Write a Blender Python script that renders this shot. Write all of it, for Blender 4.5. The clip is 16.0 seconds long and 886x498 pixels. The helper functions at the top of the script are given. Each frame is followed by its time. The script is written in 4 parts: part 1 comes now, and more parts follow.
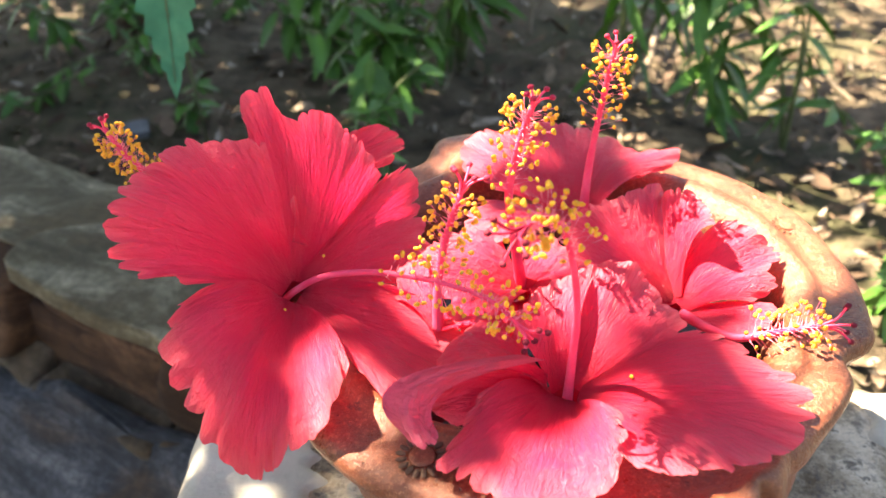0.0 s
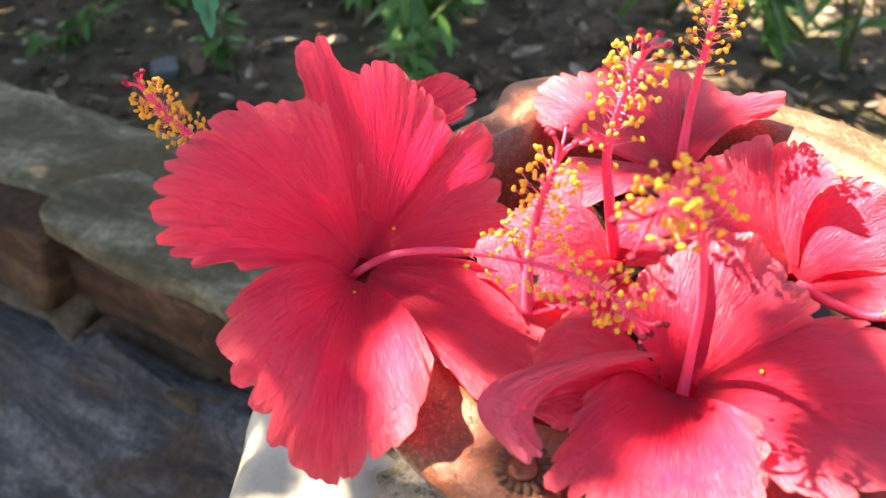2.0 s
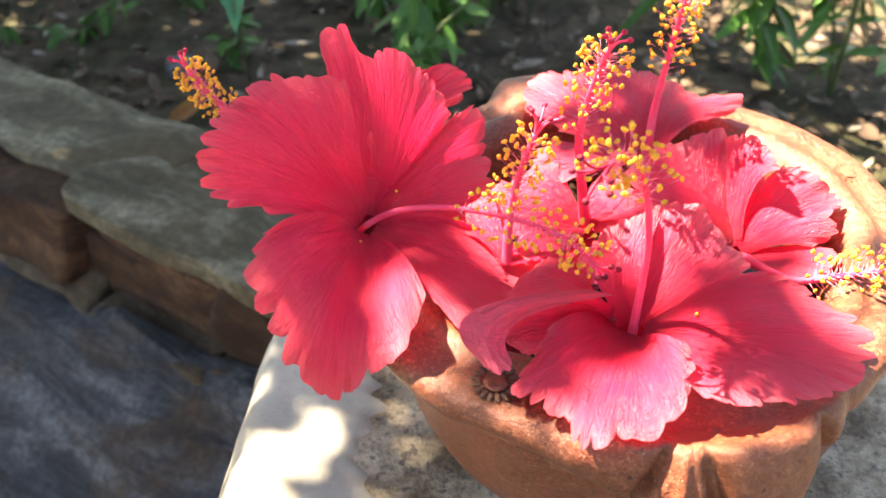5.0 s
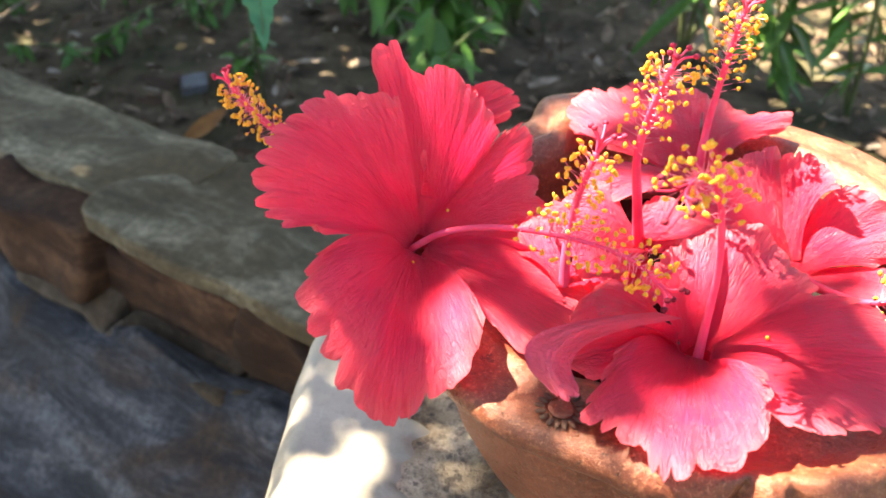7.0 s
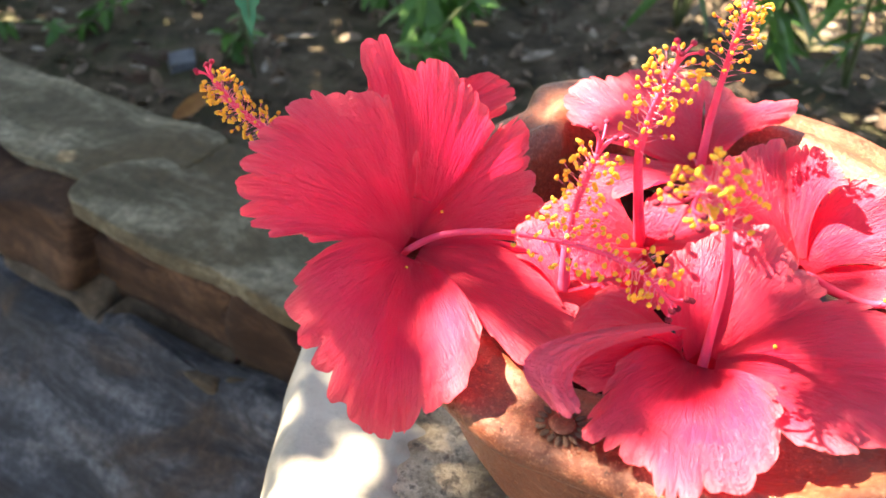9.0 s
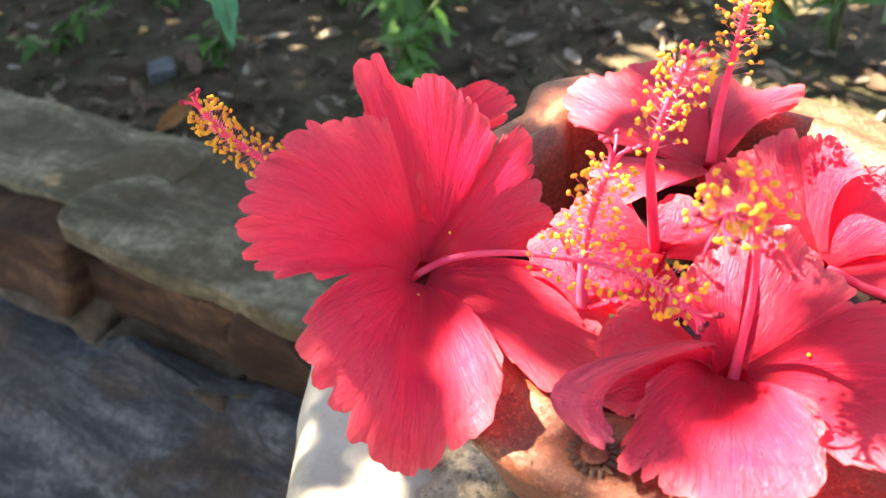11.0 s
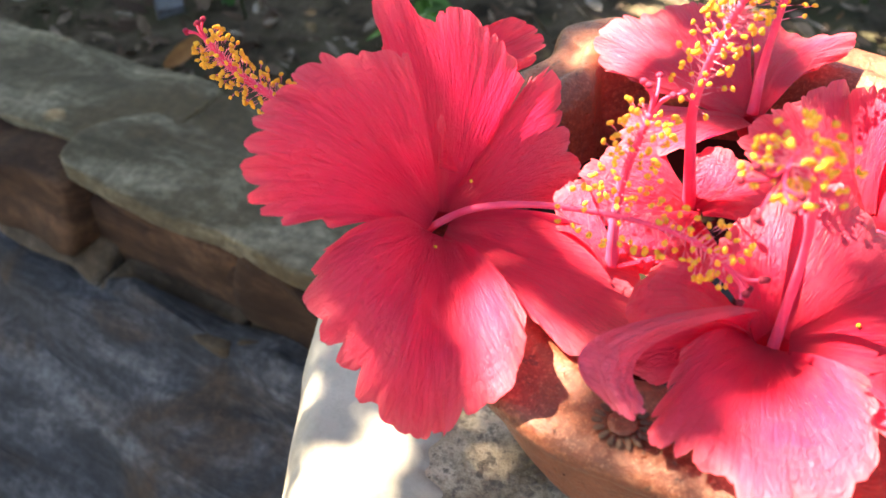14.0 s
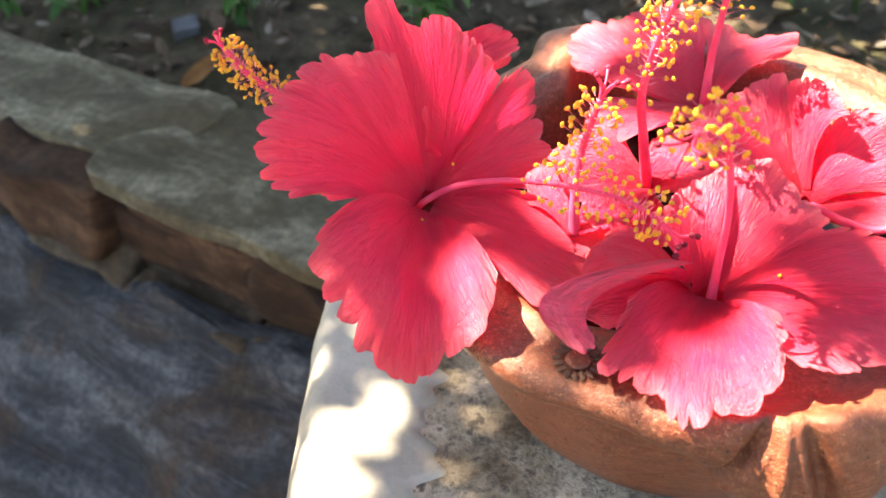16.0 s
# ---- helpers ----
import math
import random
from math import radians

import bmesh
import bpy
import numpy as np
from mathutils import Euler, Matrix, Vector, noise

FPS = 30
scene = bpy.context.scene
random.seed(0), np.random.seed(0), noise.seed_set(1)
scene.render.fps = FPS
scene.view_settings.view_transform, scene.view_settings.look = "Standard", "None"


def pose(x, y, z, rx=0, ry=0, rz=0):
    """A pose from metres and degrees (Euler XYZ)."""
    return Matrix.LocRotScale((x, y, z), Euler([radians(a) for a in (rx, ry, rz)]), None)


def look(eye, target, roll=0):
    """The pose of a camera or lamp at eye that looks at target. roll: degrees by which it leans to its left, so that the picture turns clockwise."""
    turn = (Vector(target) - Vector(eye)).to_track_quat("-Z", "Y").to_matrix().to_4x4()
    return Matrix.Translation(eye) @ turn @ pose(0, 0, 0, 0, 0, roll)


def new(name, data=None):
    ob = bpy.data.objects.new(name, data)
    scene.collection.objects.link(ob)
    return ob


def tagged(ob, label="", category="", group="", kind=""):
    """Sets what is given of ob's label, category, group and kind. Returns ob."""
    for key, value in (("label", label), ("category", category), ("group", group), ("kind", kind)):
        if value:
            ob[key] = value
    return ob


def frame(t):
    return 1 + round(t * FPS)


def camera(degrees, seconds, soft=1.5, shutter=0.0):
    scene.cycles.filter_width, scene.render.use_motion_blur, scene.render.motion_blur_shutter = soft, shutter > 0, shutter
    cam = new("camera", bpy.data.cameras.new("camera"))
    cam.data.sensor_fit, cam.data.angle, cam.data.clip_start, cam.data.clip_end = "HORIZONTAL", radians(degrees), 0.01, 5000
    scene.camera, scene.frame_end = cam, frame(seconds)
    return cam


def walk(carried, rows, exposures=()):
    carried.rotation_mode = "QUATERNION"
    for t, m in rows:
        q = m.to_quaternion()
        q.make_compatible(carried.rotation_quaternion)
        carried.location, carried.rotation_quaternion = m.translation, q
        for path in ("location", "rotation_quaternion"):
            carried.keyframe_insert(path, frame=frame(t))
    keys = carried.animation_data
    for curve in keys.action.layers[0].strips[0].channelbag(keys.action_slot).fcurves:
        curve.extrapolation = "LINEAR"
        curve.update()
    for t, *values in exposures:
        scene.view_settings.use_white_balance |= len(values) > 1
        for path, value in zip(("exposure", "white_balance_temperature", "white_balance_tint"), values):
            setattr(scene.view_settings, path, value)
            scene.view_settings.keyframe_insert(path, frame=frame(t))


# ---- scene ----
cam = camera(56.7, 16.0)
PATH = [
    (0, (0.006, 0.0, 0.799), (-0.022, 1.647, -0.335), -0.8),
    (0.5, (-0.007, -0.016, 0.812), (-0.057, 1.618, -0.34), -0.6),
    (1, (-0.017, 0.015, 0.798), (-0.09, 1.605, -0.414), -1.2),
    (1.5, (-0.021, 0.048, 0.784), (-0.103, 1.613, -0.458), -2.6),
    (2, (-0.014, 0.039, 0.79), (-0.113, 1.579, -0.482), -3.4),
    (2.5, (0.003, 0.016, 0.798), (-0.074, 1.559, -0.472), -2.7),
    (3, (-0.009, 0.021, 0.786), (-0.096, 1.554, -0.495), -2.6),
    (3.5, (-0.015, 0.048, 0.77), (-0.113, 1.567, -0.527), -2.3),
    (5.8, (0.002, -0.034, 0.817), (-0.085, 1.561, -0.387), -0.3),
    (6, (0.005, -0.031, 0.815), (-0.088, 1.568, -0.383), -0.7),
    (6.5, (-0.015, -0.01, 0.804), (-0.111, 1.582, -0.402), -0.9),
    (7, (-0.03, -0.005, 0.8), (-0.13, 1.583, -0.411), -0.8),
    (7.5, (-0.019, -0.003, 0.79), (-0.098, 1.567, -0.447), 0.1),
    (8, (-0.007, -0.017, 0.808), (-0.084, 1.543, -0.441), -0.1),
    (8.5, (-0.024, 0.003, 0.802), (-0.107, 1.556, -0.456), -0.4),
    (10.8, (-0.037, 0.024, 0.809), (-0.107, 1.539, -0.495), -4.9),
    (11, (-0.037, 0.03, 0.807), (-0.107, 1.546, -0.496), -5.0),
    (11.5, (-0.048, 0.049, 0.787), (-0.118, 1.531, -0.554), -5.5),
    (12, (-0.06, 0.045, 0.79), (-0.139, 1.497, -0.583), -5.3),
    (12.5, (-0.049, 0.032, 0.796), (-0.144, 1.478, -0.583), -5.5),
    (13, (-0.029, 0.028, 0.795), (-0.116, 1.471, -0.588), -4.9),
    (13.5, (-0.033, 0.027, 0.794), (-0.124, 1.465, -0.593), -4.9),
    (14, (-0.042, 0.045, 0.794), (-0.133, 1.479, -0.598), -3.9),
    (14.5, (-0.038, 0.051, 0.801), (-0.141, 1.49, -0.585), -4.9),
    (15, (-0.04, 0.055, 0.787), (-0.16, 1.487, -0.605), -5.8),
    (15.5, (-0.03, 0.027, 0.798), (-0.149, 1.459, -0.593), -5.7),
    (16, (-0.03, 0.003, 0.81), (-0.154, 1.468, -0.546), -5.5),
]
walk(cam, [(t, look(eye, target, roll)) for t, eye, target, roll in PATH], [(0, 3.26, 8000, 12), (0.9, 3.37, 8000, 12), (2.5, 3.29, 8000, 12), (3.5, 3.29, 8000, 12), (6, 3.36, 8000, 12), (9, 3.39, 8000, 12), (11, 3.46, 8000, 12), (12, 3.48, 8000, 12), (13, 3.41, 8000, 12), (16, 3.42, 8000, 12)])
cam.data.dof.use_dof = True
cam.data.dof.focus_distance = 0.296
cam.data.dof.aperture_fstop = 14.0

# ---------------------------------------------------------------- light
SUN_WAY = Vector((0.533, -0.308, -0.788)).normalized()
world = bpy.data.worlds.new("sky")
scene.world = world
world.use_nodes = True
wn = world.node_tree.nodes
sky = wn.new("ShaderNodeTexSky")
sky.sky_type, sky.sun_disc = "NISHITA", False
sky.air_density = 0.8
sky.sun_elevation = math.asin(-SUN_WAY.z)
sky.sun_rotation = math.atan2(-SUN_WAY.x, -SUN_WAY.y)
world.node_tree.links.new(sky.outputs[0], wn["Background"].inputs[0])
wn["Background"].inputs[1].default_value = 0.05
sun = new("sun", bpy.data.lights.new("sun", "SUN"))
sun.data.energy, sun.data.angle, sun.data.color = 5.0, radians(0.53), (1.0, 0.93, 0.82)
sun.matrix_world = look((0, 0, 3), Vector((0, 0, 3)) + SUN_WAY)


# ---------------------------------------------------------------- materials
def mat(name, rough=0.6, spec=0.5):
    m = bpy.data.materials.new(name)
    m.use_nodes = True
    b = m.node_tree.nodes["Principled BSDF"]
    b.inputs["Roughness"].default_value = rough
    b.inputs["Specular IOR Level"].default_value = spec
    return m, m.node_tree, b


def node(tree, kind, **values):
    n = tree.nodes.new(kind)
    for key, v in values.items():
        n.inputs[key].default_value = v
    return n


def coords(tree, space="Object", scale=(1, 1, 1)):
    tc = tree.nodes.new("ShaderNodeTexCoord")
    mp = tree.nodes.new("ShaderNodeMapping")
    mp.inputs["Scale"].default_value = scale
    tree.links.new(tc.outputs[space], mp.inputs[0])
    return mp.outputs[0]


def noise_tex(tree, vec, scale, detail=6.0, rough=0.6, distort=0.0):
    n = node(tree, "ShaderNodeTexNoise", Scale=scale, Detail=detail, Roughness=rough, Distortion=distort)
    tree.links.new(vec, n.inputs["Vector"])
    return n.outputs["Fac"]


def ramp(tree, fac, stops):
    r = tree.nodes.new("ShaderNodeValToRGB")
    e = r.color_ramp.elements
    while len(e) < len(stops):
        e.new(0.5)
    for el, (pos, col) in zip(e, stops):
        el.position, el.color = pos, (*col, 1)
    tree.links.new(fac, r.inputs[0])
    return r.outputs[0]


def mixed(tree, fac, a, b, mode="MIX"):
    m = tree.nodes.new("ShaderNodeMix")
    m.data_type, m.blend_type = "RGBA", mode
    for sock, v in ((m.inputs[0], fac), (m.inputs[6], a), (m.inputs[7], b)):
        if isinstance(v, (int, float)):
            sock.default_value = v
        elif isinstance(v, tuple):
            sock.default_value = (*v, 1)
        else:
            tree.links.new(v, sock)
    return m.outputs[2]


def bump(tree, b, height, strength, dist):
    n = node(tree, "ShaderNodeBump", Strength=strength, Distance=dist)
    tree.links.new(height, n.inputs["Height"])
    tree.links.new(n.outputs[0], b.inputs["Normal"])
    return n


def petal_material(name="petal", pale=0.0, relief=0.0017):
    m, t, b = mat(name, 0.39, 0.34)
    vein = noise_tex(t, coords(t, "UV", (34, 1.6, 1)), 1.0, 4, 0.55, 0.5)
    rib = noise_tex(t, coords(t, "UV", (15, 0.7, 1)), 1.0, 2, 0.5, 0.4)
    blotch = noise_tex(t, coords(t, "UV", (3, 3, 1)), 1.3, 3)
    crinkle = noise_tex(t, coords(t, "UV", (30, 5, 1)), 1.4, 6, 0.6, 1.2)
    tc = t.nodes.new("ShaderNodeTexCoord")
    sep = t.nodes.new("ShaderNodeSeparateXYZ")
    t.links.new(tc.outputs["UV"], sep.inputs[0])
    along = ramp(t, sep.outputs[1], [(0.0, (0.45, 0.004, 0.030)), (0.08, (0.70, 0.010, 0.050)), (0.25, (0.86, 0.012, 0.062)), (0.6, (0.90, 0.031, 0.096)), (0.85, (0.91, 0.056, 0.116)), (1.0, (0.92, 0.118, 0.158))])
    col = mixed(t, ramp(t, vein, [(0.455, (0, 0, 0)), (0.50, (0.40, 0.40, 0.40)), (0.545, (0, 0, 0))]), along, (0.74, 0.012, 0.060))
    col = mixed(t, ramp(t, blotch, [(0.45, (0, 0, 0)), (0.75, (0.30, 0.30, 0.30))]), col, (0.89, 0.090, 0.130))
    if pale:
        col = mixed(t, pale, col, (0.88, 0.24, 0.36))
    t.links.new(col, b.inputs["Base Color"])
    col = mixed(t, ramp(t, rib, [(0.56, (0, 0, 0)), (0.66, (0.25, 0.25, 0.25))]), col, (0.88, 0.02, 0.075))
    col = mixed(t, 0.6, col, (0.87, 0.012, 0.105))
    tr = t.nodes.new("ShaderNodeBsdfTranslucent")
    t.links.new(col, tr.inputs[0])
    add = t.nodes.new("ShaderNodeMath")
    add.operation = "MULTIPLY_ADD"
    t.links.new(vein, add.inputs[0])
    add.inputs[1].default_value = 0.18
    cross = noise_tex(t, coords(t, "UV", (9, 30, 1)), 1.0, 3, 0.55, 0.8)
    fold = t.nodes.new("ShaderNodeMath")
    fold.operation = "MULTIPLY_ADD"
    t.links.new(mixed(t, ramp(t, blotch, [(0.46, (0, 0, 0)), (0.62, (1, 1, 1))]), (0, 0, 0), cross), fold.inputs[0])
    fold.inputs[1].default_value = 0.55
    t.links.new(crinkle, fold.inputs[2])
    t.links.new(fold.outputs[0], add.inputs[2])
    n = bump(t, b, add.outputs[0], 1.0, relief)
    t.links.new(n.outputs[0], tr.inputs["Normal"])
    mx = t.nodes.new("ShaderNodeMixShader")
    mx.inputs[0].default_value = 0.38
    t.links.new(b.outputs[0], mx.inputs[1])
    t.links.new(tr.outputs[0], mx.inputs[2])
    t.links.new(mx.outputs[0], t.nodes["Material Output"].inputs[0])
    b.inputs["Coat Weight"].default_value = 0.07
    b.inputs["Coat Roughness"].default_value = 0.34
    t.links.new(n.outputs[0], b.inputs["Coat Normal"])
    b.inputs["Sheen Weight"].default_value = 0.05
    b.inputs["Sheen Tint"].default_value = (1.0, 0.75, 0.82, 1)
    return m


def plain(name, low, high, scale, rough, spec=0.4, relief=0.0, dist=0.001, vary=0.0, sub=0.0):
    """A mottled surface between two colours, with fine relief; vary shifts the value from object to object."""
    m, t, b = mat(name, rough, spec)
    vec = coords(t)
    big = noise_tex(t, vec, scale, 6, 0.62)
    fine = noise_tex(t, vec, scale * 7, 4, 0.6)
    col = ramp(t, big, [(0.33, low), (0.68, high)])
    col = mixed(t, ramp(t, fine, [(0.4, (0, 0, 0)), (0.75, (0.35, 0.35, 0.35))]), col, low)
    if vary:
        info = t.nodes.new("ShaderNodeObjectInfo")
        hsv = t.nodes.new("ShaderNodeHueSaturation")
        mr = node(t, "ShaderNodeMapRange")
        mr.inputs[3].default_value, mr.inputs[4].default_value = 1 - vary, 1 + vary
        t.links.new(info.outputs["Random"], mr.inputs[0])
        t.links.new(mr.outputs[0], hsv.inputs["Value"])
        t.links.new(col, hsv.inputs["Color"])
        col = hsv.outputs[0]
    t.links.new(col, b.inputs["Base Color"])
    if relief:
        bump(t, b, fine, relief, dist)
    if sub:
        b.inputs["Subsurface Weight"].default_value = sub
        b.inputs["Subsurface Radius"].default_value = (0.004, 0.002, 0.001)
    return m


def terracotta_material():
    m, t, b = mat("terracotta", 0.45, 0.45)
    vec = coords(t)
    big = noise_tex(t, vec, 22, 6, 0.6)
    streak = noise_tex(t, coords(t, "Object", (60, 60, 320)), 1.0, 5, 0.65)
    fine = noise_tex(t, vec, 420, 5, 0.7)
    pit = noise_tex(t, vec, 460, 3, 0.5)
    mid = noise_tex(t, vec, 95, 5, 0.7, 0.5)
    col = ramp(t, big, [(0.32, (0.100, 0.025, 0.012)), (0.5, (0.164, 0.044, 0.021)), (0.68, (0.222, 0.070, 0.034))])
    col = mixed(t, ramp(t, mid, [(0.42, (0.45, 0.45, 0.45)), (0.56, (0, 0, 0))]), col, (0.105, 0.038, 0.020))
    col = mixed(t, ramp(t, fine, [(0.52, (0, 0, 0)), (0.66, (0.55, 0.55, 0.55))]), col, (0.38, 0.150, 0.078))
    col = mixed(t, ramp(t, streak, [(0.52, (0, 0, 0)), (0.75, (0.5, 0.5, 0.5))]), col, (0.27, 0.110, 0.065))
    col = mixed(t, ramp(t, pit, [(0.69, (0, 0, 0)), (0.73, (0.8, 0.8, 0.8))]), col, (0.055, 0.028, 0.020))
    chip = noise_tex(t, vec, 150, 4, 0.65, 0.4)
    col = mixed(t, ramp(t, chip, [(0.64, (0, 0, 0)), (0.68, (0.75, 0.75, 0.75))]), col, (0.050, 0.024, 0.016))
    fleck = noise_tex(t, vec, 950, 2, 0.5, 1.5)
    col = mixed(t, ramp(t, fleck, [(0.60, (0, 0, 0)), (0.67, (0.6, 0.6, 0.6))]), col, (0.46, 0.215, 0.115))
    t.links.new(col, b.inputs["Base Color"])
    t.links.new(ramp(t, fine, [(0.3, (0.24, 0.24, 0.24)), (0.7, (0.46, 0.46, 0.46))]), b.inputs["Roughness"])
    add = t.nodes.new("ShaderNodeMath")
    add.operation = "ADD"
    t.links.new(fine, add.inputs[0])
    t.links.new(mid, add.inputs[1])
    dent = t.nodes.new("ShaderNodeMath")
    dent.operation = "SUBTRACT"
    t.links.new(add.outputs[0], dent.inputs[0])
    t.links.new(ramp(t, pit, [(0.68, (0, 0, 0)), (0.74, (1, 1, 1))]), dent.inputs[1])
    bump(t, b, dent.outputs[0], 0.9, 0.0009)
    return m


def plaster_material():
    m, t, b = mat("lime_plaster", 0.85, 0.3)
    vec = coords(t)
    big = noise_tex(t, vec, 14, 6, 0.65)
    fine = noise_tex(t, vec, 160, 5, 0.65)
    col = ramp(t, big, [(0.30, (0.26, 0.24, 0.19)), (0.5, (0.46, 0.43, 0.36)), (0.72, (0.58, 0.55, 0.47))])
    col = mixed(t, ramp(t, fine, [(0.5, (0, 0, 0)), (0.75, (0.4, 0.4, 0.4))]), col, (0.30, 0.28, 0.23))
    t.links.new(col, b.inputs["Base Color"])
    bump(t, b, fine, 0.5, 0.0015)
    return m


def concrete_material():
    m, t, b = mat("bare_concrete", 0.9, 0.25)
    vec = coords(t)
    big = noise_tex(t, vec, 30, 7, 0.7)
    fine = noise_tex(t, vec, 210, 5, 0.7)
    col = ramp(t, big, [(0.36, (0.16, 0.115, 0.07)), (0.5, (0.46, 0.375, 0.26)), (0.62, (0.72, 0.62, 0.47))])
    col = mixed(t, ramp(t, fine, [(0.48, (0, 0, 0)), (0.66, (0.75, 0.75, 0.75))]), col, (0.12, 0.10, 0.09))
    hole = noise_tex(t, vec, 120, 4, 0.6)
    col = mixed(t, ramp(t, hole, [(0.60, (0, 0, 0)), (0.66, (0.7, 0.7, 0.7))]), col, (0.07, 0.055, 0.045))
    t.links.new(col, b.inputs["Base Color"])
    bump(t, b, fine, 1.0, 0.003)
    return m


PETAL = petal_material()
PETAL_BACK = petal_material("petal_underside", 0.45, 0.0034)
THROAT = plain("throat_red", (0.34, 0.005, 0.026), (0.55, 0.009, 0.045), 200, 0.6)
COLUMN = plain("column_pink", (0.80, 0.040, 0.115), (0.87, 0.100, 0.200), 90, 0.55, 0.25, sub=0.2)
FILAMENT = plain("filament_pink", (0.82, 0.13, 0.21), (0.90, 0.27, 0.34), 90, 0.5)
POLLEN = plain("pollen_yellow", (0.86, 0.36, 0.022), (0.95, 0.60, 0.11), 500, 0.7, 0.2, 0.6, 0.0006, 0.12, 0.35)
STIGMA_DARK = plain("stigma_maroon", (0.085, 0.003, 0.012), (0.20, 0.008, 0.030), 300, 0.6, 0.2, 0.4, 0.0004)
STIGMA = plain("stigma_red", (0.28, 0.006, 0.03), (0.48, 0.02, 0.07), 300, 0.55, 0.3, 0.4, 0.0004)
TERRACOTTA = terracotta_material()
MOTIF_DARK = plain("motif_clay", (0.085, 0.050, 0.034), (0.16, 0.098, 0.068), 240, 0.8, 0.2, 0.6, 0.001)
PLASTER = plaster_material()
CONCRETE = concrete_material()


def stone(name, dark, mid, pale, tint, scale, rough=0.85, vary=0.1):
    """Weathered stone: mottled in three tones along its bed, with patches of a tint and a rough face."""
    m, t, b = mat(name, rough, 0.3)
    vec = coords(t, "Object", (0.28, 1, 1))
    big = noise_tex(t, vec, scale, 8, 0.7, 0.6)
    fine = noise_tex(t, coords(t), scale * 6, 6, 0.7)
    patch = noise_tex(t, coords(t, "Object", (0.7, 1, 1)), scale * 0.55, 5, 0.6, 0.8)
    col = ramp(t, big, [(0.36, dark), (0.49, mid), (0.61, pale)])
    col = mixed(t, ramp(t, patch, [(0.48, (0, 0, 0)), (0.62, (0.8, 0.8, 0.8))]), col, tint)
    col = mixed(t, ramp(t, fine, [(0.42, (0.55, 0.55, 0.55)), (0.62, (0, 0, 0))]), col, dark)
    info = t.nodes.new("ShaderNodeObjectInfo")
    hsv = t.nodes.new("ShaderNodeHueSaturation")
    mr = node(t, "ShaderNodeMapRange")
    mr.inputs[3].default_value, mr.inputs[4].default_value = 1 - vary, 1 + vary
    t.links.new(info.outputs["Random"], mr.inputs[0])
    t.links.new(mr.outputs[0], hsv.inputs["Value"])
    t.links.new(col, hsv.inputs["Color"])
    t.links.new(hsv.outputs[0], b.inputs["Base Color"])
    bump(t, b, big, 0.9, 0.012)
    return m


SLAB = stone("slab_stone", (0.058, 0.047, 0.027), (0.158, 0.133, 0.080), (0.370, 0.325, 0.220), (0.122, 0.086, 0.043), 14, vary=0.08)
BROWN_STONE = stone("brown_stone", (0.020, 0.009, 0.007), (0.072, 0.036, 0.018), (0.159, 0.084, 0.045), (0.041, 0.022, 0.011), 9, 0.9, 0.2)
PALE_STONE = stone("pale_stone", (0.031, 0.023, 0.014), (0.119, 0.090, 0.063), (0.270, 0.219, 0.170), (0.080, 0.046, 0.016), 9, 0.9, 0.2)
BLUE_STONE = stone("blue_grey_stone", (0.022, 0.024, 0.026), (0.068, 0.073, 0.083), (0.180, 0.184, 0.190), (0.094, 0.056, 0.030), 18, 0.8, 0.15)
SOIL = plain("leafy_soil", (0.036, 0.028, 0.018), (0.205, 0.158, 0.105), 17, 0.95, 0.15, 0.9, 0.008)


def mossy(m):
    """Lays patches of green moss over a mottled material."""
    t = m.node_tree
    b = t.nodes["Principled BSDF"]
    old = b.inputs["Base Color"].links[0].from_socket
    patch = noise_tex(t, coords(t), 3.1, 7, 0.7)
    t.links.new(mixed(t, ramp(t, patch, [(0.50, (0, 0, 0)), (0.62, (0.75, 0.75, 0.75))]), old, (0.060, 0.066, 0.030)), b.inputs["Base Color"])


mossy(SOIL)


def litter_material():
    """Dead leaves, each between dark brown and pale grey-beige."""
    m, t, b = mat("dry_leaf", 0.8, 0.2)
    geo = t.nodes.new("ShaderNodeNewGeometry")
    each = ramp(t, geo.outputs["Random Per Island"], [(0.0, (0.072, 0.044, 0.029)), (0.35, (0.156, 0.099, 0.062)), (0.7, (0.280, 0.205, 0.140)), (1.0, (0.470, 0.400, 0.320))])
    blot = noise_tex(t, coords(t), 60, 5, 0.6)
    col = mixed(t, ramp(t, blot, [(0.42, (0.55, 0.55, 0.55)), (0.60, (0, 0, 0))]), each, (0.075, 0.052, 0.036))
    t.links.new(col, b.inputs["Base Color"])
    bump(t, b, blot, 0.5, 0.002)
    return m


DRY_LEAF = litter_material()
GREEN_LEAF = plain("green_leaf", (0.038, 0.111, 0.016), (0.082, 0.221, 0.030), 30, 0.45, 0.4, vary=0.25)
BLUE_LEAF = plain("blue_green_leaf", (0.030, 0.15, 0.060), (0.075, 0.27, 0.115), 30, 0.45, 0.4, vary=0.1)
STEM = plain("green_stem", (0.06, 0.09, 0.03), (0.13, 0.15, 0.06), 40, 0.7)
BARK = plain("bark", (0.060, 0.034, 0.022), (0.16, 0.098, 0.065), 14, 0.95, 0.2, 0.8, 0.006)
ORANGE_LEAF = plain("orange_leaf", (0.20, 0.075, 0.02), (0.42, 0.19, 0.05), 40, 0.7, 0.3)
DEAD_WOOD = plain("dead_wood", (0.14, 0.105, 0.07), (0.32, 0.26, 0.19), 30, 0.85, 0.2, 0.5, 0.002)
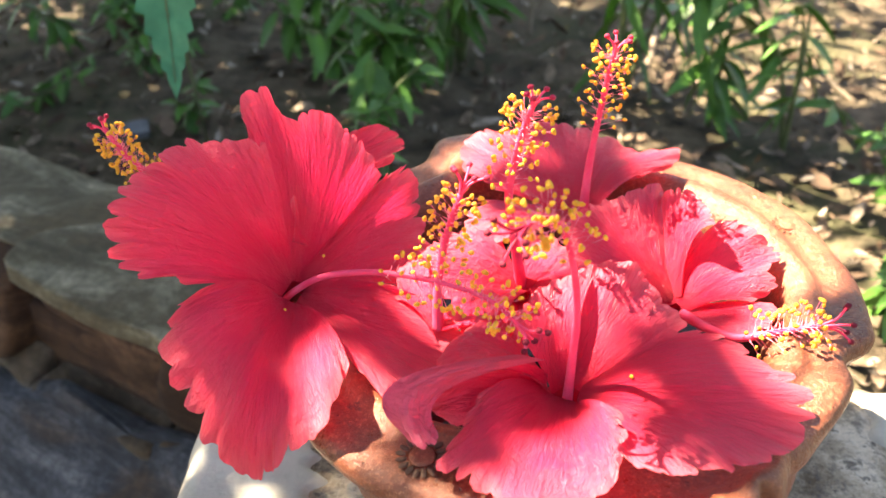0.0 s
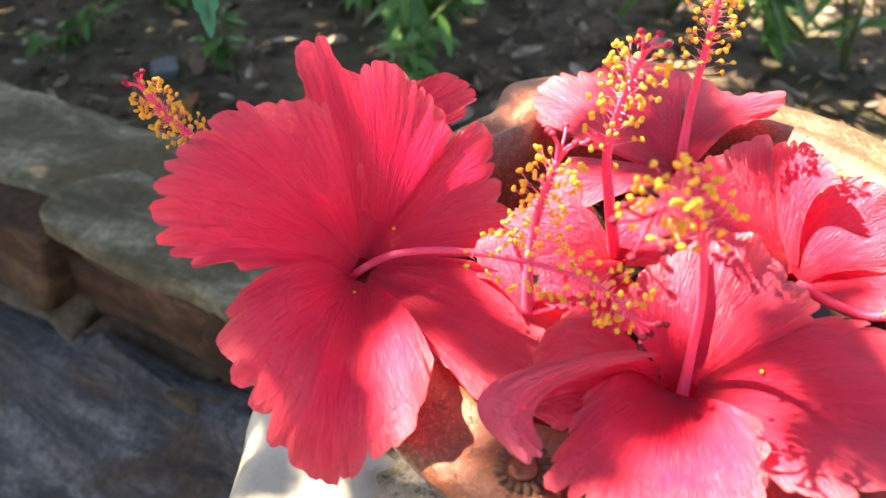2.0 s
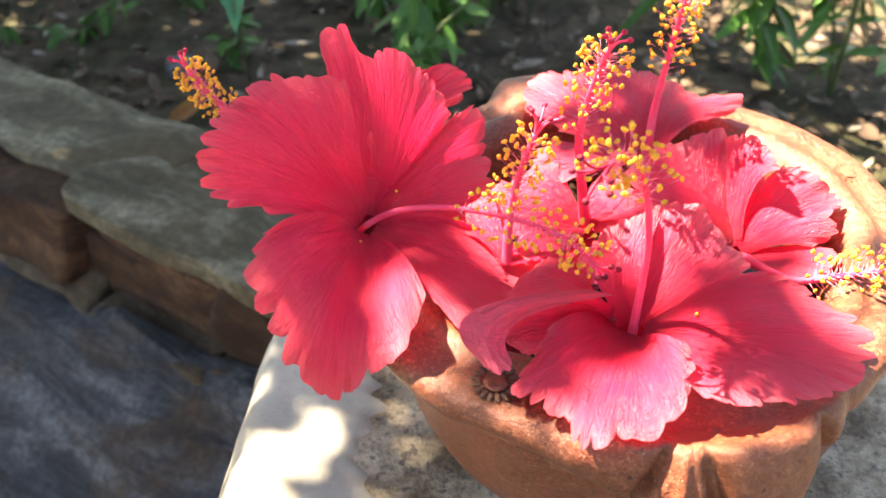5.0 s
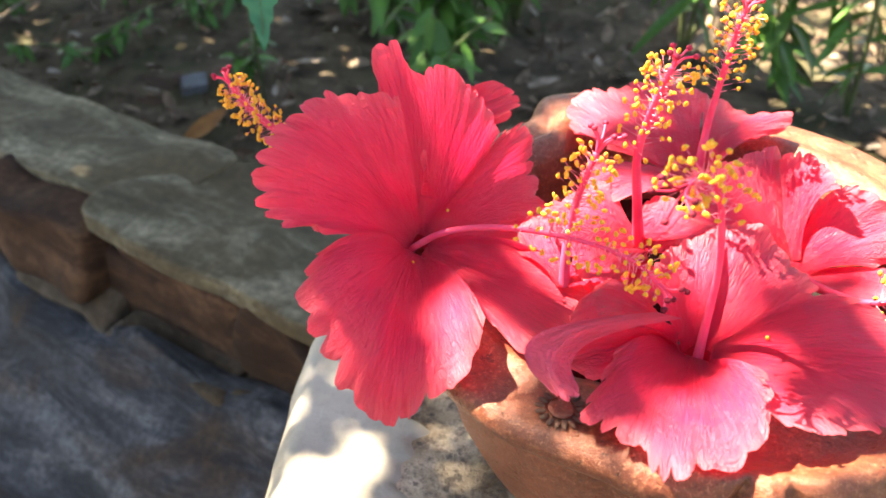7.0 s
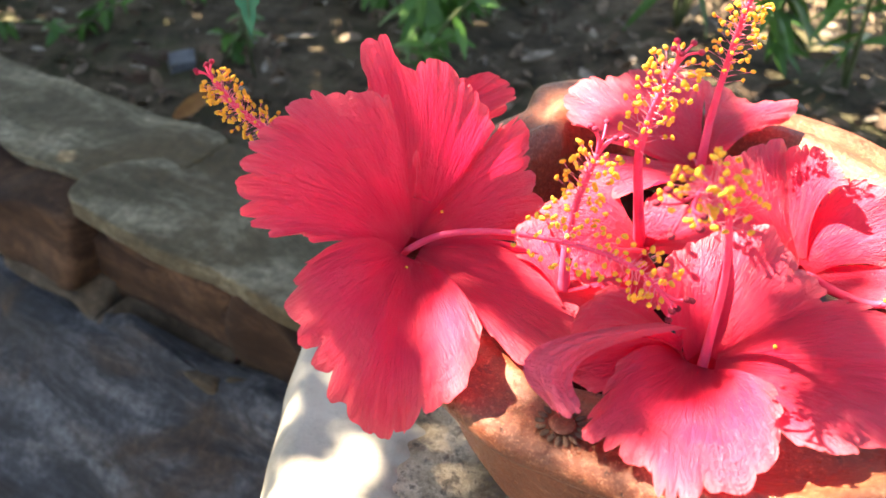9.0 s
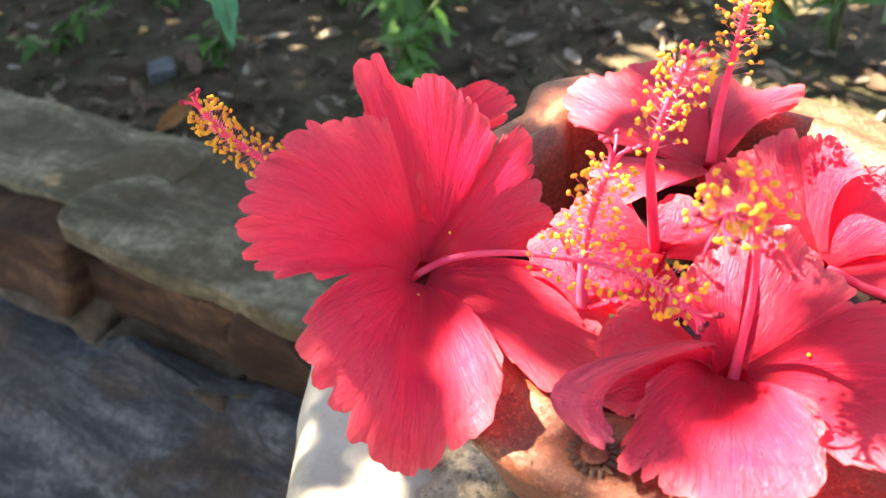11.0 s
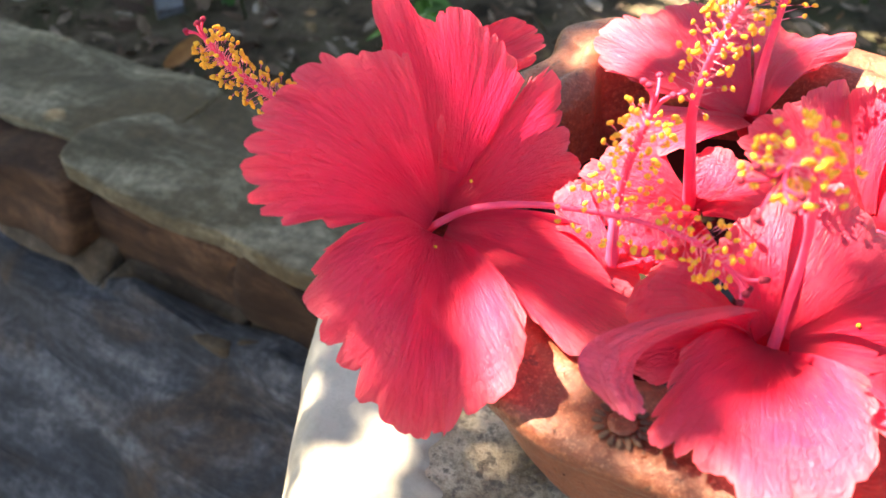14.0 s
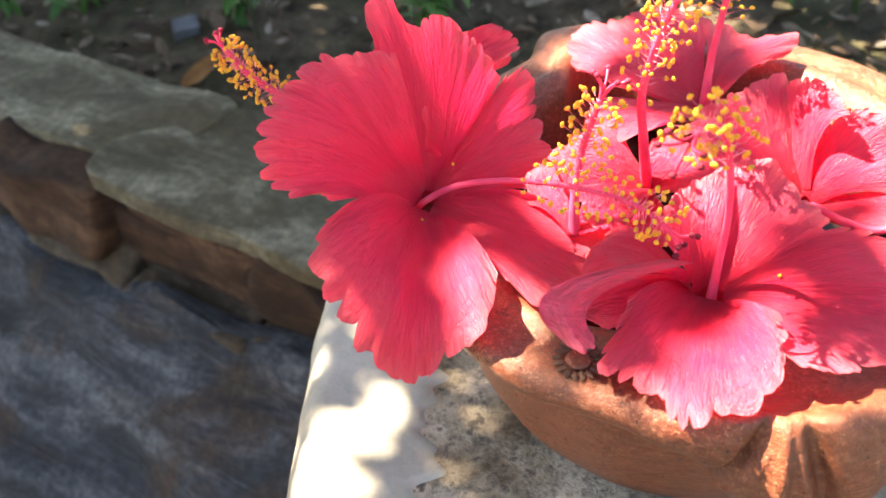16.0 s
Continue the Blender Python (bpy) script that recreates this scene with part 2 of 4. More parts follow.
PEBBLE = plain("pale_pebble", (0.12, 0.125, 0.13), (0.24, 0.245, 0.25), 30, 0.8, 0.3, 0.4, 0.002)


# ---------------------------------------------------------------- building helpers
def mesh_object(name, verts, faces, material, parent=None, uv=None, smooth=True):
    me = bpy.data.meshes.new(name)
    me.from_pydata([tuple(v) for v in verts], [], [tuple(f) for f in faces])
    me.materials.append(material)
    if uv is not None:
        layer = me.uv_layers.new(name="UVMap")
        idx = np.empty(len(me.loops), dtype=np.int32)
        me.loops.foreach_get("vertex_index", idx)
        layer.data.foreach_set("uv", np.asarray(uv, dtype=np.float32)[idx].ravel())
    if smooth:
        me.polygons.foreach_set("use_smooth", [True] * len(me.polygons))
    ob = new(name, me)
    if parent is not None:
        ob.parent = parent
        ob.matrix_parent_inverse = parent.matrix_world.inverted()
    return ob


def part(name, bm, material, parent=None, label="", smooth=True):
    me = bpy.data.meshes.new(name)
    bm.to_mesh(me)
    bm.free()
    me.materials.append(material)
    if smooth:
        me.polygons.foreach_set("use_smooth", [True] * len(me.polygons))
    ob = new(name, me)
    if parent is not None:
        ob.parent = parent
        ob.matrix_parent_inverse = parent.matrix_world.inverted()
    return tagged(ob, label)


def grid_faces(nu, nv, closed=False):
    out = []
    for i in range(nu - 1):
        for j in range(nv if closed else nv - 1):
            k = (j + 1) % nv
            out.append((i * nv + j, i * nv + k, (i + 1) * nv + k, (i + 1) * nv + j))
    return out


def spline(points, n):
    """Points along a smooth line through the given ones."""
    p = np.array(points, float)
    p = np.vstack([2 * p[0] - p[1], p, 2 * p[-1] - p[-2]])
    out = []
    for s in np.linspace(0, len(points) - 1 - 1e-6, n):
        i = int(s)
        f = s - i
        a, b, c, d = p[i:i + 4]
        out.append(0.5 * (2 * b + (c - a) * f + (2 * a - 5 * b + 4 * c - d) * f * f + (3 * b - a - 3 * c + d) * f ** 3))
    return np.array(out)


def tube(points, radii, sides=8):
    """Vertices and faces of a tube along points, with closed ends."""
    pts = np.asarray(points, float)
    tang = np.gradient(pts, axis=0)
    tang /= np.linalg.norm(tang, axis=1)[:, None] + 1e-12
    ref = np.array([0.0, 0, 1]) if abs(tang[0][2]) < 0.9 else np.array([1.0, 0, 0])
    verts = []
    for p, t, r in zip(pts, tang, radii):
        a = np.cross(t, ref)
        a /= np.linalg.norm(a) + 1e-12
        b = np.cross(t, a)
        for k in range(sides):
            w = 2 * math.pi * k / sides
            verts.append(p + r * (math.cos(w) * a + math.sin(w) * b))
    faces = grid_faces(len(pts), sides, True)
    faces.append(tuple(range(sides))[::-1])
    faces.append(tuple(range((len(pts) - 1) * sides, len(pts) * sides)))
    return verts, faces


def joined(pieces):
    verts, faces = [], []
    for v, f in pieces:
        n = len(verts)
        verts.extend(v)
        faces.extend(tuple(i + n for i in q) for q in f)
    return verts, faces


def wob(x, y, z=0.0):
    return noise.noise(Vector((x, y, z)))


# ---------------------------------------------------------------- ground
WALL_DIR = Vector((0.865, -0.502, 0))
WALL_BACK = Vector((0.502, 0.865, 0))
WALL_AT = Vector((-0.345, 0.552, 0))
WALL_TOP, SOIL_Z = 0.36, 0.20


def across(x, y):
    """Distance of a place behind the wall's front line."""
    return (Vector((x, y, 0)) - WALL_AT).dot(WALL_BACK)


def ground_height(x, y):
    q = across(x, y)
    step = min(1.0, max(0.0, (q - 0.06) / 0.06))
    rough = 0.022 * wob(x * 3, y * 3) + 0.010 * wob(x * 11, y * 11, 3)
    return SOIL_Z * step + rough


def build_ground():
    ax = [math.copysign(0.06 * (math.exp(abs(i) * 0.105) - 1) / 0.105 if i else 0.0, i) for i in range(-66, 67)]
    n = len(ax)
    verts = [(x, y + 0.6, ground_height(x, y + 0.6)) for y in ax for x in ax]
    ob = mesh_object("ground", verts, grid_faces(n, n), SOIL)
    return tagged(ob, "brown garden soil strewn with dry leaves, in dappled light", "ground", kind="structure")


build_ground()


def leaf_mesh(length, width, curl=0.2, teeth=0, rows=9):
    """A leaf lying along +y: a folded, drooping blade."""
    verts, faces = [], []
    for i in range(rows):
        u = i / (rows - 1)
        w = width * 0.5 * max(0.02, math.sin(math.pi * min(1, u * 0.92 + 0.05)) ** 0.8) * (1 - 0.35 * u)
        if teeth and 0 < i < rows - 1:
            w *= 1.0 + 0.22 * (1 if i % 2 else -1)
        z = -curl * length * u * u
        verts += [(-w, u * length, z + 0.18 * w), (0, u * length, z), (w, u * length, z + 0.18 * w)]
    for i in range(rows - 1):
        for j in (0, 1):
            a = i * 3 + j
            faces.append((a, a + 1, a + 4, a + 3))
    return verts, faces


def moved(piece, m):
    return [m @ Vector(v) for v in piece[0]], piece[1]


def build_litter():
    rnd = random.Random(5)
    pieces = []
    while len(pieces) < 9000:
        y = 0.5 + 3.0 * rnd.random() ** 1.2
        x = rnd.uniform(-0.75, 0.75) * (y + 0.5) * 1.25
        q = across(x, y)
        if -0.02 < q < 0.24 or q < 0:
            continue
        s = rnd.uniform(0.010, 0.034) if rnd.random() < 0.86 else rnd.uniform(0.036, 0.060)
        m = pose(x, y, ground_height(x, y) + rnd.uniform(0.003, 0.020), rnd.gauss(0, 26), rnd.gauss(0, 26), rnd.uniform(0, 360))
        pieces.append(moved(leaf_mesh(s, s * rnd.uniform(0.3, 0.6), rnd.uniform(-0.3, 0.3), rows=5), m))
    v, f = joined(pieces)
    ob = mesh_object("leaf_litter", v, f, DRY_LEAF)
    tagged(ob, "dry brown fallen leaves scattered over the soil", "leaf litter", kind="stuff")


build_litter()


# ---------------------------------------------------------------- low stone wall
def rough_block(sx, sy, sz, seed, amount=0.012, cuts=7, square=22):
    """A stone of that size about its centre, with uneven faces and worn edges."""
    bm = bmesh.new()
    bmesh.ops.create_cube(bm, size=1.0)
    bmesh.ops.subdivide_edges(bm, edges=bm.edges[:], cuts=cuts, use_grid_fill=True)
    for v in bm.verts:
        p = v.co * 2
        r = max(abs(p.x), abs(p.y), abs(p.z))
        k = (abs(p.x) ** square + abs(p.y) ** square + abs(p.z) ** square) ** (1 / square)
        p = p * (r / k)
        q = Vector((p.x * sx, p.y * sy, p.z * sz)) * 0.5
        d = Vector((wob(q.x * 14, q.y * 14, q.z * 14 + seed), wob(q.x * 14, q.y * 14, q.z * 14 + seed + 50), wob(q.x * 14, q.y * 14, q.z * 14 + seed + 90)))
        v.co = q + d * amount
    return bm


def build_wall():
    rnd = random.Random(9)
    wall = tagged(new("stone_wall"), "low garden wall of grey slabs over brown and bluish stones", "wall", kind="structure")
    ang = math.degrees(math.atan2(WALL_DIR.y, WALL_DIR.x))

    def lay(s, ln, lo, hi, back, deep, material, lean=0.0, amount=0.018, square=22):
        bm = rough_block(ln - 0.004, deep, hi - lo, rnd.uniform(0, 99), amount, 18, square)
        p = WALL_AT + WALL_DIR * (s + ln / 2) + WALL_BACK * (back + deep / 2)
        ob = part("stone", bm, material, wall)
        ob.matrix_basis = pose(p.x, p.y, (lo + hi) / 2, 0, 0, ang + rnd.uniform(-1, 1)) @ pose(0, 0, 0, lean + rnd.uniform(-1.5, 1.5), rnd.uniform(-1.0, 1.0), 0)

    # cap slabs: one runs to the pedestal, the next ones lie further back
    lay(-0.095, 0.465, 0.340, WALL_TOP, 0.014, 0.162, SLAB, 0, 0.010, 16)
    lay(-0.720, 0.690, 0.337, WALL_TOP - 0.003, 0.048, 0.128, SLAB, 0, 0.009, 20)
    lay(-1.700, 0.98, 0.338, WALL_TOP + 0.004, 0.036, 0.145, SLAB, 0, 0.014)
    lay(-2.600, 0.90, 0.336, WALL_TOP, 0.040, 0.150, SLAB, 0, 0.014)
    # brown stones: proud of the set-back slabs, recessed under the near one
    lay(-0.262, 0.185, 0.262, 0.354, -0.004, 0.06, BROWN_STONE, 0, 0.014, 12)
    lay(-0.062, 0.175, 0.285, 0.346, 0.026, 0.12, BROWN_STONE)
    lay(0.115, 0.235, 0.262, 0.346, 0.012, 0.13, BROWN_STONE)
    s = -2.6
    while s < -0.30:
        ln = min(rnd.uniform(0.22, 0.42), -0.262 - s)
        lay(s, ln, 0.262, rnd.uniform(0.328, 0.336), rnd.uniform(0.004, 0.016), 0.13, BROWN_STONE, 0, 0.012)
        s += ln
    # a broken ledge of paler stones, then a long sloping foot of bluish stone
    s = -2.55
    while s < 0.30:
        ln = rnd.uniform(0.09, 0.20)
        lay(s, ln, 0.190, rnd.uniform(0.255, 0.284), rnd.uniform(-0.016, 0.002), 0.14, PALE_STONE, 14, 0.014)
        s += ln
    for s, ln in ((-2.5, 0.62), (-1.88, 0.72), (-1.16, 1.49)):
        lay(s, ln, -0.090, 0.215, -0.135, 0.26, BLUE_STONE, 38, 0.036)
    bm = rough_block(3.1, 0.13, 0.32, 3.0, 0.006, 10)
    p = WALL_AT - WALL_DIR * 1.15 + WALL_BACK * 0.085
    core = part("core", bm, BROWN_STONE, wall, "dark earth and rubble between the stones")
    core.matrix_basis = pose(p.x, p.y, 0.165, 0, 0, ang)


build_wall()


# ---------------------------------------------------------------- pedestal
def build_pedestal():
    bm = bmesh.new()
    nx, ny = 56, 56
    x0, x1, y0, y1, top = -0.128, 0.262, -0.02, 0.335, 0.488
    grid = {}
    for i in range(nx):
        for j in range(ny):
            u, v = i / (nx - 1), j / (ny - 1)
            a, b = 2 * u - 1, 2 * v - 1
            k = (abs(a) ** 8 + abs(b) ** 8) ** (1 / 8)
            r = max(abs(a), abs(b))
            s = r / k if k else 1
            x = (x0 + x1) / 2 + a * s * (x1 - x0) / 2
            y = (y0 + y1) / 2 + b * s * (y1 - y0) / 2
            edge = max(0.0, r - 0.88) / 0.12
            x += 0.006 * wob(x * 18, y * 18) * (1 if r > 0.9 else 0)
            z = top - 0.012 * edge ** 2.2 + 0.0022 * wob(x * 25, y * 25, 2)
            grid[i, j] = bm.verts.new((x, y, z))
    for i in range(nx - 1):
        for j in range(ny - 1):
            bm.faces.new((grid[i, j], grid[i + 1, j], grid[i + 1, j + 1], grid[i, j + 1]))
    rim = [e for e in bm.edges if e.is_boundary]
    for depth in (0.02, 0.09, 0.20, 0.24):
        geo = bmesh.ops.extrude_edge_only(bm, edges=rim)["geom"]
        for v in [g for g in geo if isinstance(g, bmesh.types.BMVert)]:
            v.co.z -= depth
            v.co.x += 0.008 * wob(v.co.x * 9, v.co.y * 9, v.co.z * 9)
            v.co.y += 0.008 * wob(v.co.x * 9, v.co.y * 9, v.co.z * 9 + 30)
        rim = [g for g in geo if isinstance(g, bmesh.types.BMEdge)]
    base = tagged(new("stone_pedestal"), "rough concrete pedestal with flaking cream plaster, carrying the bowl", "pedestal", kind="structure")
    part("block", bm, CONCRETE, base)

    # the cream plaster skin that is left along the edge, with a broken inner border
    def skin(name, along, inner):
        nu, nv = 220, 14
        verts = []
        for i in range(nu):
            p, q = along(i / (nu - 1))
            jag = inner * (1 + 0.45 * wob(p.x * 30 + 3, p.y * 30) + 0.25 * wob(p.x * 85, p.y * 85, 7))
            for j in range(nv):
                w = j / (nv - 1)
                r = p + q * (jag * w)
                out = max(0.0, 1 - w * 5)
                lip = 0.0028 * min(1, (1 - w) * 9) ** 0.5 if w > 0.8 else 0.0028
                z = top - 0.017 * out ** 2 + lip + 0.0024 * wob(r.x * 25, r.y * 25, 2) - (0.0035 if w == 1 else 0)
                verts.append((r.x, r.y, z))
        for i in range(nu):
            p, q = along(i / (nu - 1))
            r = p - q * 0.001
            verts.append((r.x, r.y, top - 0.12))
        faces = grid_faces(nu, nv)
        n = nu * nv
        faces += [(i * nv, (i + 1) * nv, n + i + 1, n + i) for i in range(nu - 1)]
        ob = mesh_object(name, verts, faces, PLASTER, base)
        tagged(ob, "flaking cream lime plaster")

    skin("plaster", lambda u: (Vector((x0 - 0.002 + 0.004 * wob(u * 8, 1) + 0.02 * max(0, u - 0.88) ** 0.9, y0 + u * (y1 - y0 - 0.008), 0)), Vector((1, -0.12, 0))), 0.066)
    skin("plaster", lambda u: (Vector((x1 + 0.002 + 0.004 * wob(u * 8, 5), y0 + u * (y1 - y0 - 0.02), 0)), Vector((-1, -0.1, 0))), 0.050)


build_pedestal()

# ---------------------------------------------------------------- terracotta bowl
BOWL = Vector((0.052, 0.262, 0.487))


def rim_radius(a):
    """Outer radius of the lobed rim by angle: four broad lobes with pinched corners between them."""
    knots = [(-180, 0.120), (-150, 0.119), (-141, 0.120), (-128, 0.120), (-120, 0.118), (-112, 0.117), (-104, 0.120), (-96, 0.125), (-84, 0.127), (-74, 0.124), (-66, 0.117), (-58, 0.109),
             (-45, 0.106), (-31, 0.107), (-24, 0.103), (-14, 0.114), (8, 0.117), (32, 0.124), (58, 0.126), (90, 0.124), (104, 0.136), (112, 0.137), (122, 0.120), (150, 0.120), (180, 0.120)]
    d = math.degrees(a)
    d = (d + 180) % 360 - 180
    for (a0, r0), (a1, r1) in zip(knots, knots[1:]):
        if a0 <= d <= a1:
            t = (d - a0) / (a1 - a0)
            return r0 + (r1 - r0) * t * t * (3 - 2 * t)
    return 0.122


def build_bowl():
    bowl = tagged(new("terracotta_bowl"), "round terracotta bowl with a wide lobed rim and stamped rosettes", "bowl")
    bowl.location = BOWL
    bpy.context.view_layer.update()
    n = 900
    # share of the rim's radius, height, and for the lip's outer face how far down it lies
    profile = [(0.0, 0.006, None), (0.30, 0.002, None), (0.52, 0.000, None), (0.61, 0.004, None), (0.71, 0.014, None), (0.780, 0.027, None), (0.838, 0.043, None),
               (0.866, 0.058, None), (0.868, 0.074, None), (0.852, 0.088, None), (0.842, 0.098, None)]
    rolled = [-165, -145, -125, -108] + [-95 + 170 * k / 20 for k in range(21)]  # round the rolled outer edge, from underneath to the top
    profile += [(0.955 + 0.043 * math.cos(math.radians(q)), 0.1083 + 0.0058 * math.sin(math.radians(q)), max(0.0, min(1.0, 1 - (q + 95) / 170))) for q in rolled]
    profile += [(0.945, 0.1143, None), (0.915, 0.1141, None), (0.89, 0.1135, None), (0.865, 0.1132, None), (0.845, 0.1138, None), (0.834, 0.1152, None), (0.818, 0.1160, None), (0.79, 0.1155, None), (0.745, 0.1125, None), (0.725, 0.107, None), (0.715, 0.099, None),
                (0.71, 0.075, None), (0.65, 0.040, None), (0.5, 0.016, None), (0.0, 0.010, None)]
    verts = []
    for share, h0, down in profile:
        for k in range(n):
            a = -math.pi + 2 * math.pi * k / n
            deg = math.degrees(a)
            full = rim_radius(a)
            sag = 0.003 / (1 + math.exp(-(deg + 108) / 4.0)) / (1 + math.exp((deg + 60) / 4.5))
            h = h0
            if down is not None:
                h = h0 - down * 0.046 * math.exp(-((deg + 84) / 15) ** 2)
            inward = 1 - 0.13 * math.exp(-((deg + 88) / 26) ** 2) if down is None and 0.6 < share < 0.84 and h0 > 0.07 else 1.0
            lobed = max(0.0, min(1.0, (h - 0.06) / 0.035)) if down is None else 1.0
            r = share * inward * (0.114 + (full - 0.114) * lobed)
            wz = 0.0016 * wob(math.cos(a) * 3, math.sin(a) * 3, h * 20) if share > 0.6 else 0
            tilt = 0.004 * math.exp(-((deg - 108) / 14) ** 2) * (1 if h > 0.09 else 0)
            if (h > 0.085 and share > 0.7) or down is not None:
                rise = min(1.0, max(0.0, (share - 0.82) / 0.13)) if down is None else 1.0
                tilt += 0.0125 * rise * math.exp(-((deg + 82) / 26) ** 4) - 0.003 * math.exp(-((deg + 142) / 22) ** 2)
            if (h0 > 0.094 and share > 0.83) or down is not None:
                # the front of the rim is drawn down into a tongue, in pleats that spread from one point
                w = 0.35 + 0.65 * down if down is not None else 0.35 * min(1.0, (share - 0.83) / 0.15)
                tilt -= sag * min(1.0, w / 0.35) ** 1.2
                far = max(0.0, (w - 0.22) / 0.78)
                env = min(1.0, far * 2.2)
                left, right = -91.5 - 8.0 * far, -89.8 + 10.0 * far
                # a sharp groove, a pleated tongue, a second groove, then a full fold of clay that ends in a crease
                r += (0.0030 * math.exp(-((deg + 106) / 7.0) ** 2) - 0.0060 * math.exp(-((deg - left) / 1.0) ** 2)) * env
                r -= 0.0042 * math.exp(-((deg - right) / 1.3) ** 2) * env
                if left < deg < right:
                    q = (deg - left) / (right - left)
                    r += (0.0060 * math.sin(math.pi * q) + 0.0012 * math.sin(6 * math.pi * q)) * env
                fold = math.exp(-((deg + 79.5) / 6.5) ** 2)
                r += 0.0095 * fold * min(1.0, far * 1.6) * (1 - 0.35 * far)
                tilt += 0.0025 * fold * min(1.0, w / 0.3)
                r -= 0.0050 * math.exp(-((deg + 69.0 - 3.0 * far) / 1.4) ** 2) * env
            verts.append((r * math.cos(a), r * math.sin(a), h + wz + tilt))
    ob = mesh_object("body", verts, grid_faces(len(profile), n, True), TERRACOTTA)
    ob.parent = bowl

    # stamped rosettes on the rim
    bm = bmesh.new()
    bmesh.ops.create_uvsphere(bm, u_segments=8, v_segments=5, radius=1)
    rosette_petal = bpy.data.meshes.new("rosette_petal")
    bm.to_mesh(rosette_petal)
    bm.free()
    rosette_petal.materials.append(MOTIF_DARK)
    for deg, share, size in ((-122.5, 0.885, 1.0), (23.0, 0.90, 0.5)):
        a = math.radians(deg)
        r = rim_radius(a) * share
        lift = 0.0016 * wob(math.cos(a) * 3, math.sin(a) * 3, 2.29) + 0.0062 * math.exp(-((deg + 82) / 26) ** 4)
        c = Vector((r * math.cos(a), r * math.sin(a), 0.1139 + lift))
        bm = bmesh.new()
        bmesh.ops.create_uvsphere(bm, u_segments=16, v_segments=8, radius=1)
        bmesh.ops.transform(bm, matrix=Matrix.Translation(c) @ Matrix.Diagonal((0.0042, 0.0042, 0.0008 * size, 1)), verts=bm.verts)
        centre = part("rosette", bm, TERRACOTTA)
        centre.parent = bowl
        tagged(centre, "stamped rosette with dark petals" if size > 0.6 else "faint worn ring of stamped dots")
        for k in range(17):
            w = 2 * math.pi * k / 17 + 0.07 * wob(k * 1.7, size)
            ob = new("rosette_petal", rosette_petal)
            ob.parent = centre
            ob.matrix_basis = Matrix.Translation(c + (0.0066 + 0.0005 * wob(k * 2.3, 5.0)) * Vector((math.cos(w), math.sin(w), 0))) @ pose(0, 0, 0, 0, 0, math.degrees(w)) @ Matrix.Diagonal(((0.0019 + 0.0007 * wob(k * 3.1, 2.0)) * size, 0.00095 * size, 0.0006 * size, 1))


build_bowl()


def build_water():
    m, t, b = mat("water", 0.03, 0.5)
    b.inputs["Base Color"].default_value = (0.02, 0.015, 0.01, 1)
    b.inputs["IOR"].default_value = 1.33
    verts = [(0, 0, 0)] + [(0.083 * math.cos(2 * math.pi * k / 64), 0.083 * math.sin(2 * math.pi * k / 64), 0) for k in range(64)]
    ob = mesh_object("water", verts, [(0, k + 1, (k + 1) % 64 + 1) for k in range(64)], m)
    ob.location = (BOWL.x, BOWL.y, 0.568)
    tagged(ob, "dark water inside the bowl under the flowers", "water", kind="structure")


build_water()


# ---------------------------------------------------------------- hibiscus flowers
def flower(base, label):
    ob = new("hibiscus_flower")
    ob.location = base
    bpy.context.view_layer.update()
    return tagged(ob, label, "flower", "hibiscus blooms in the bowl")


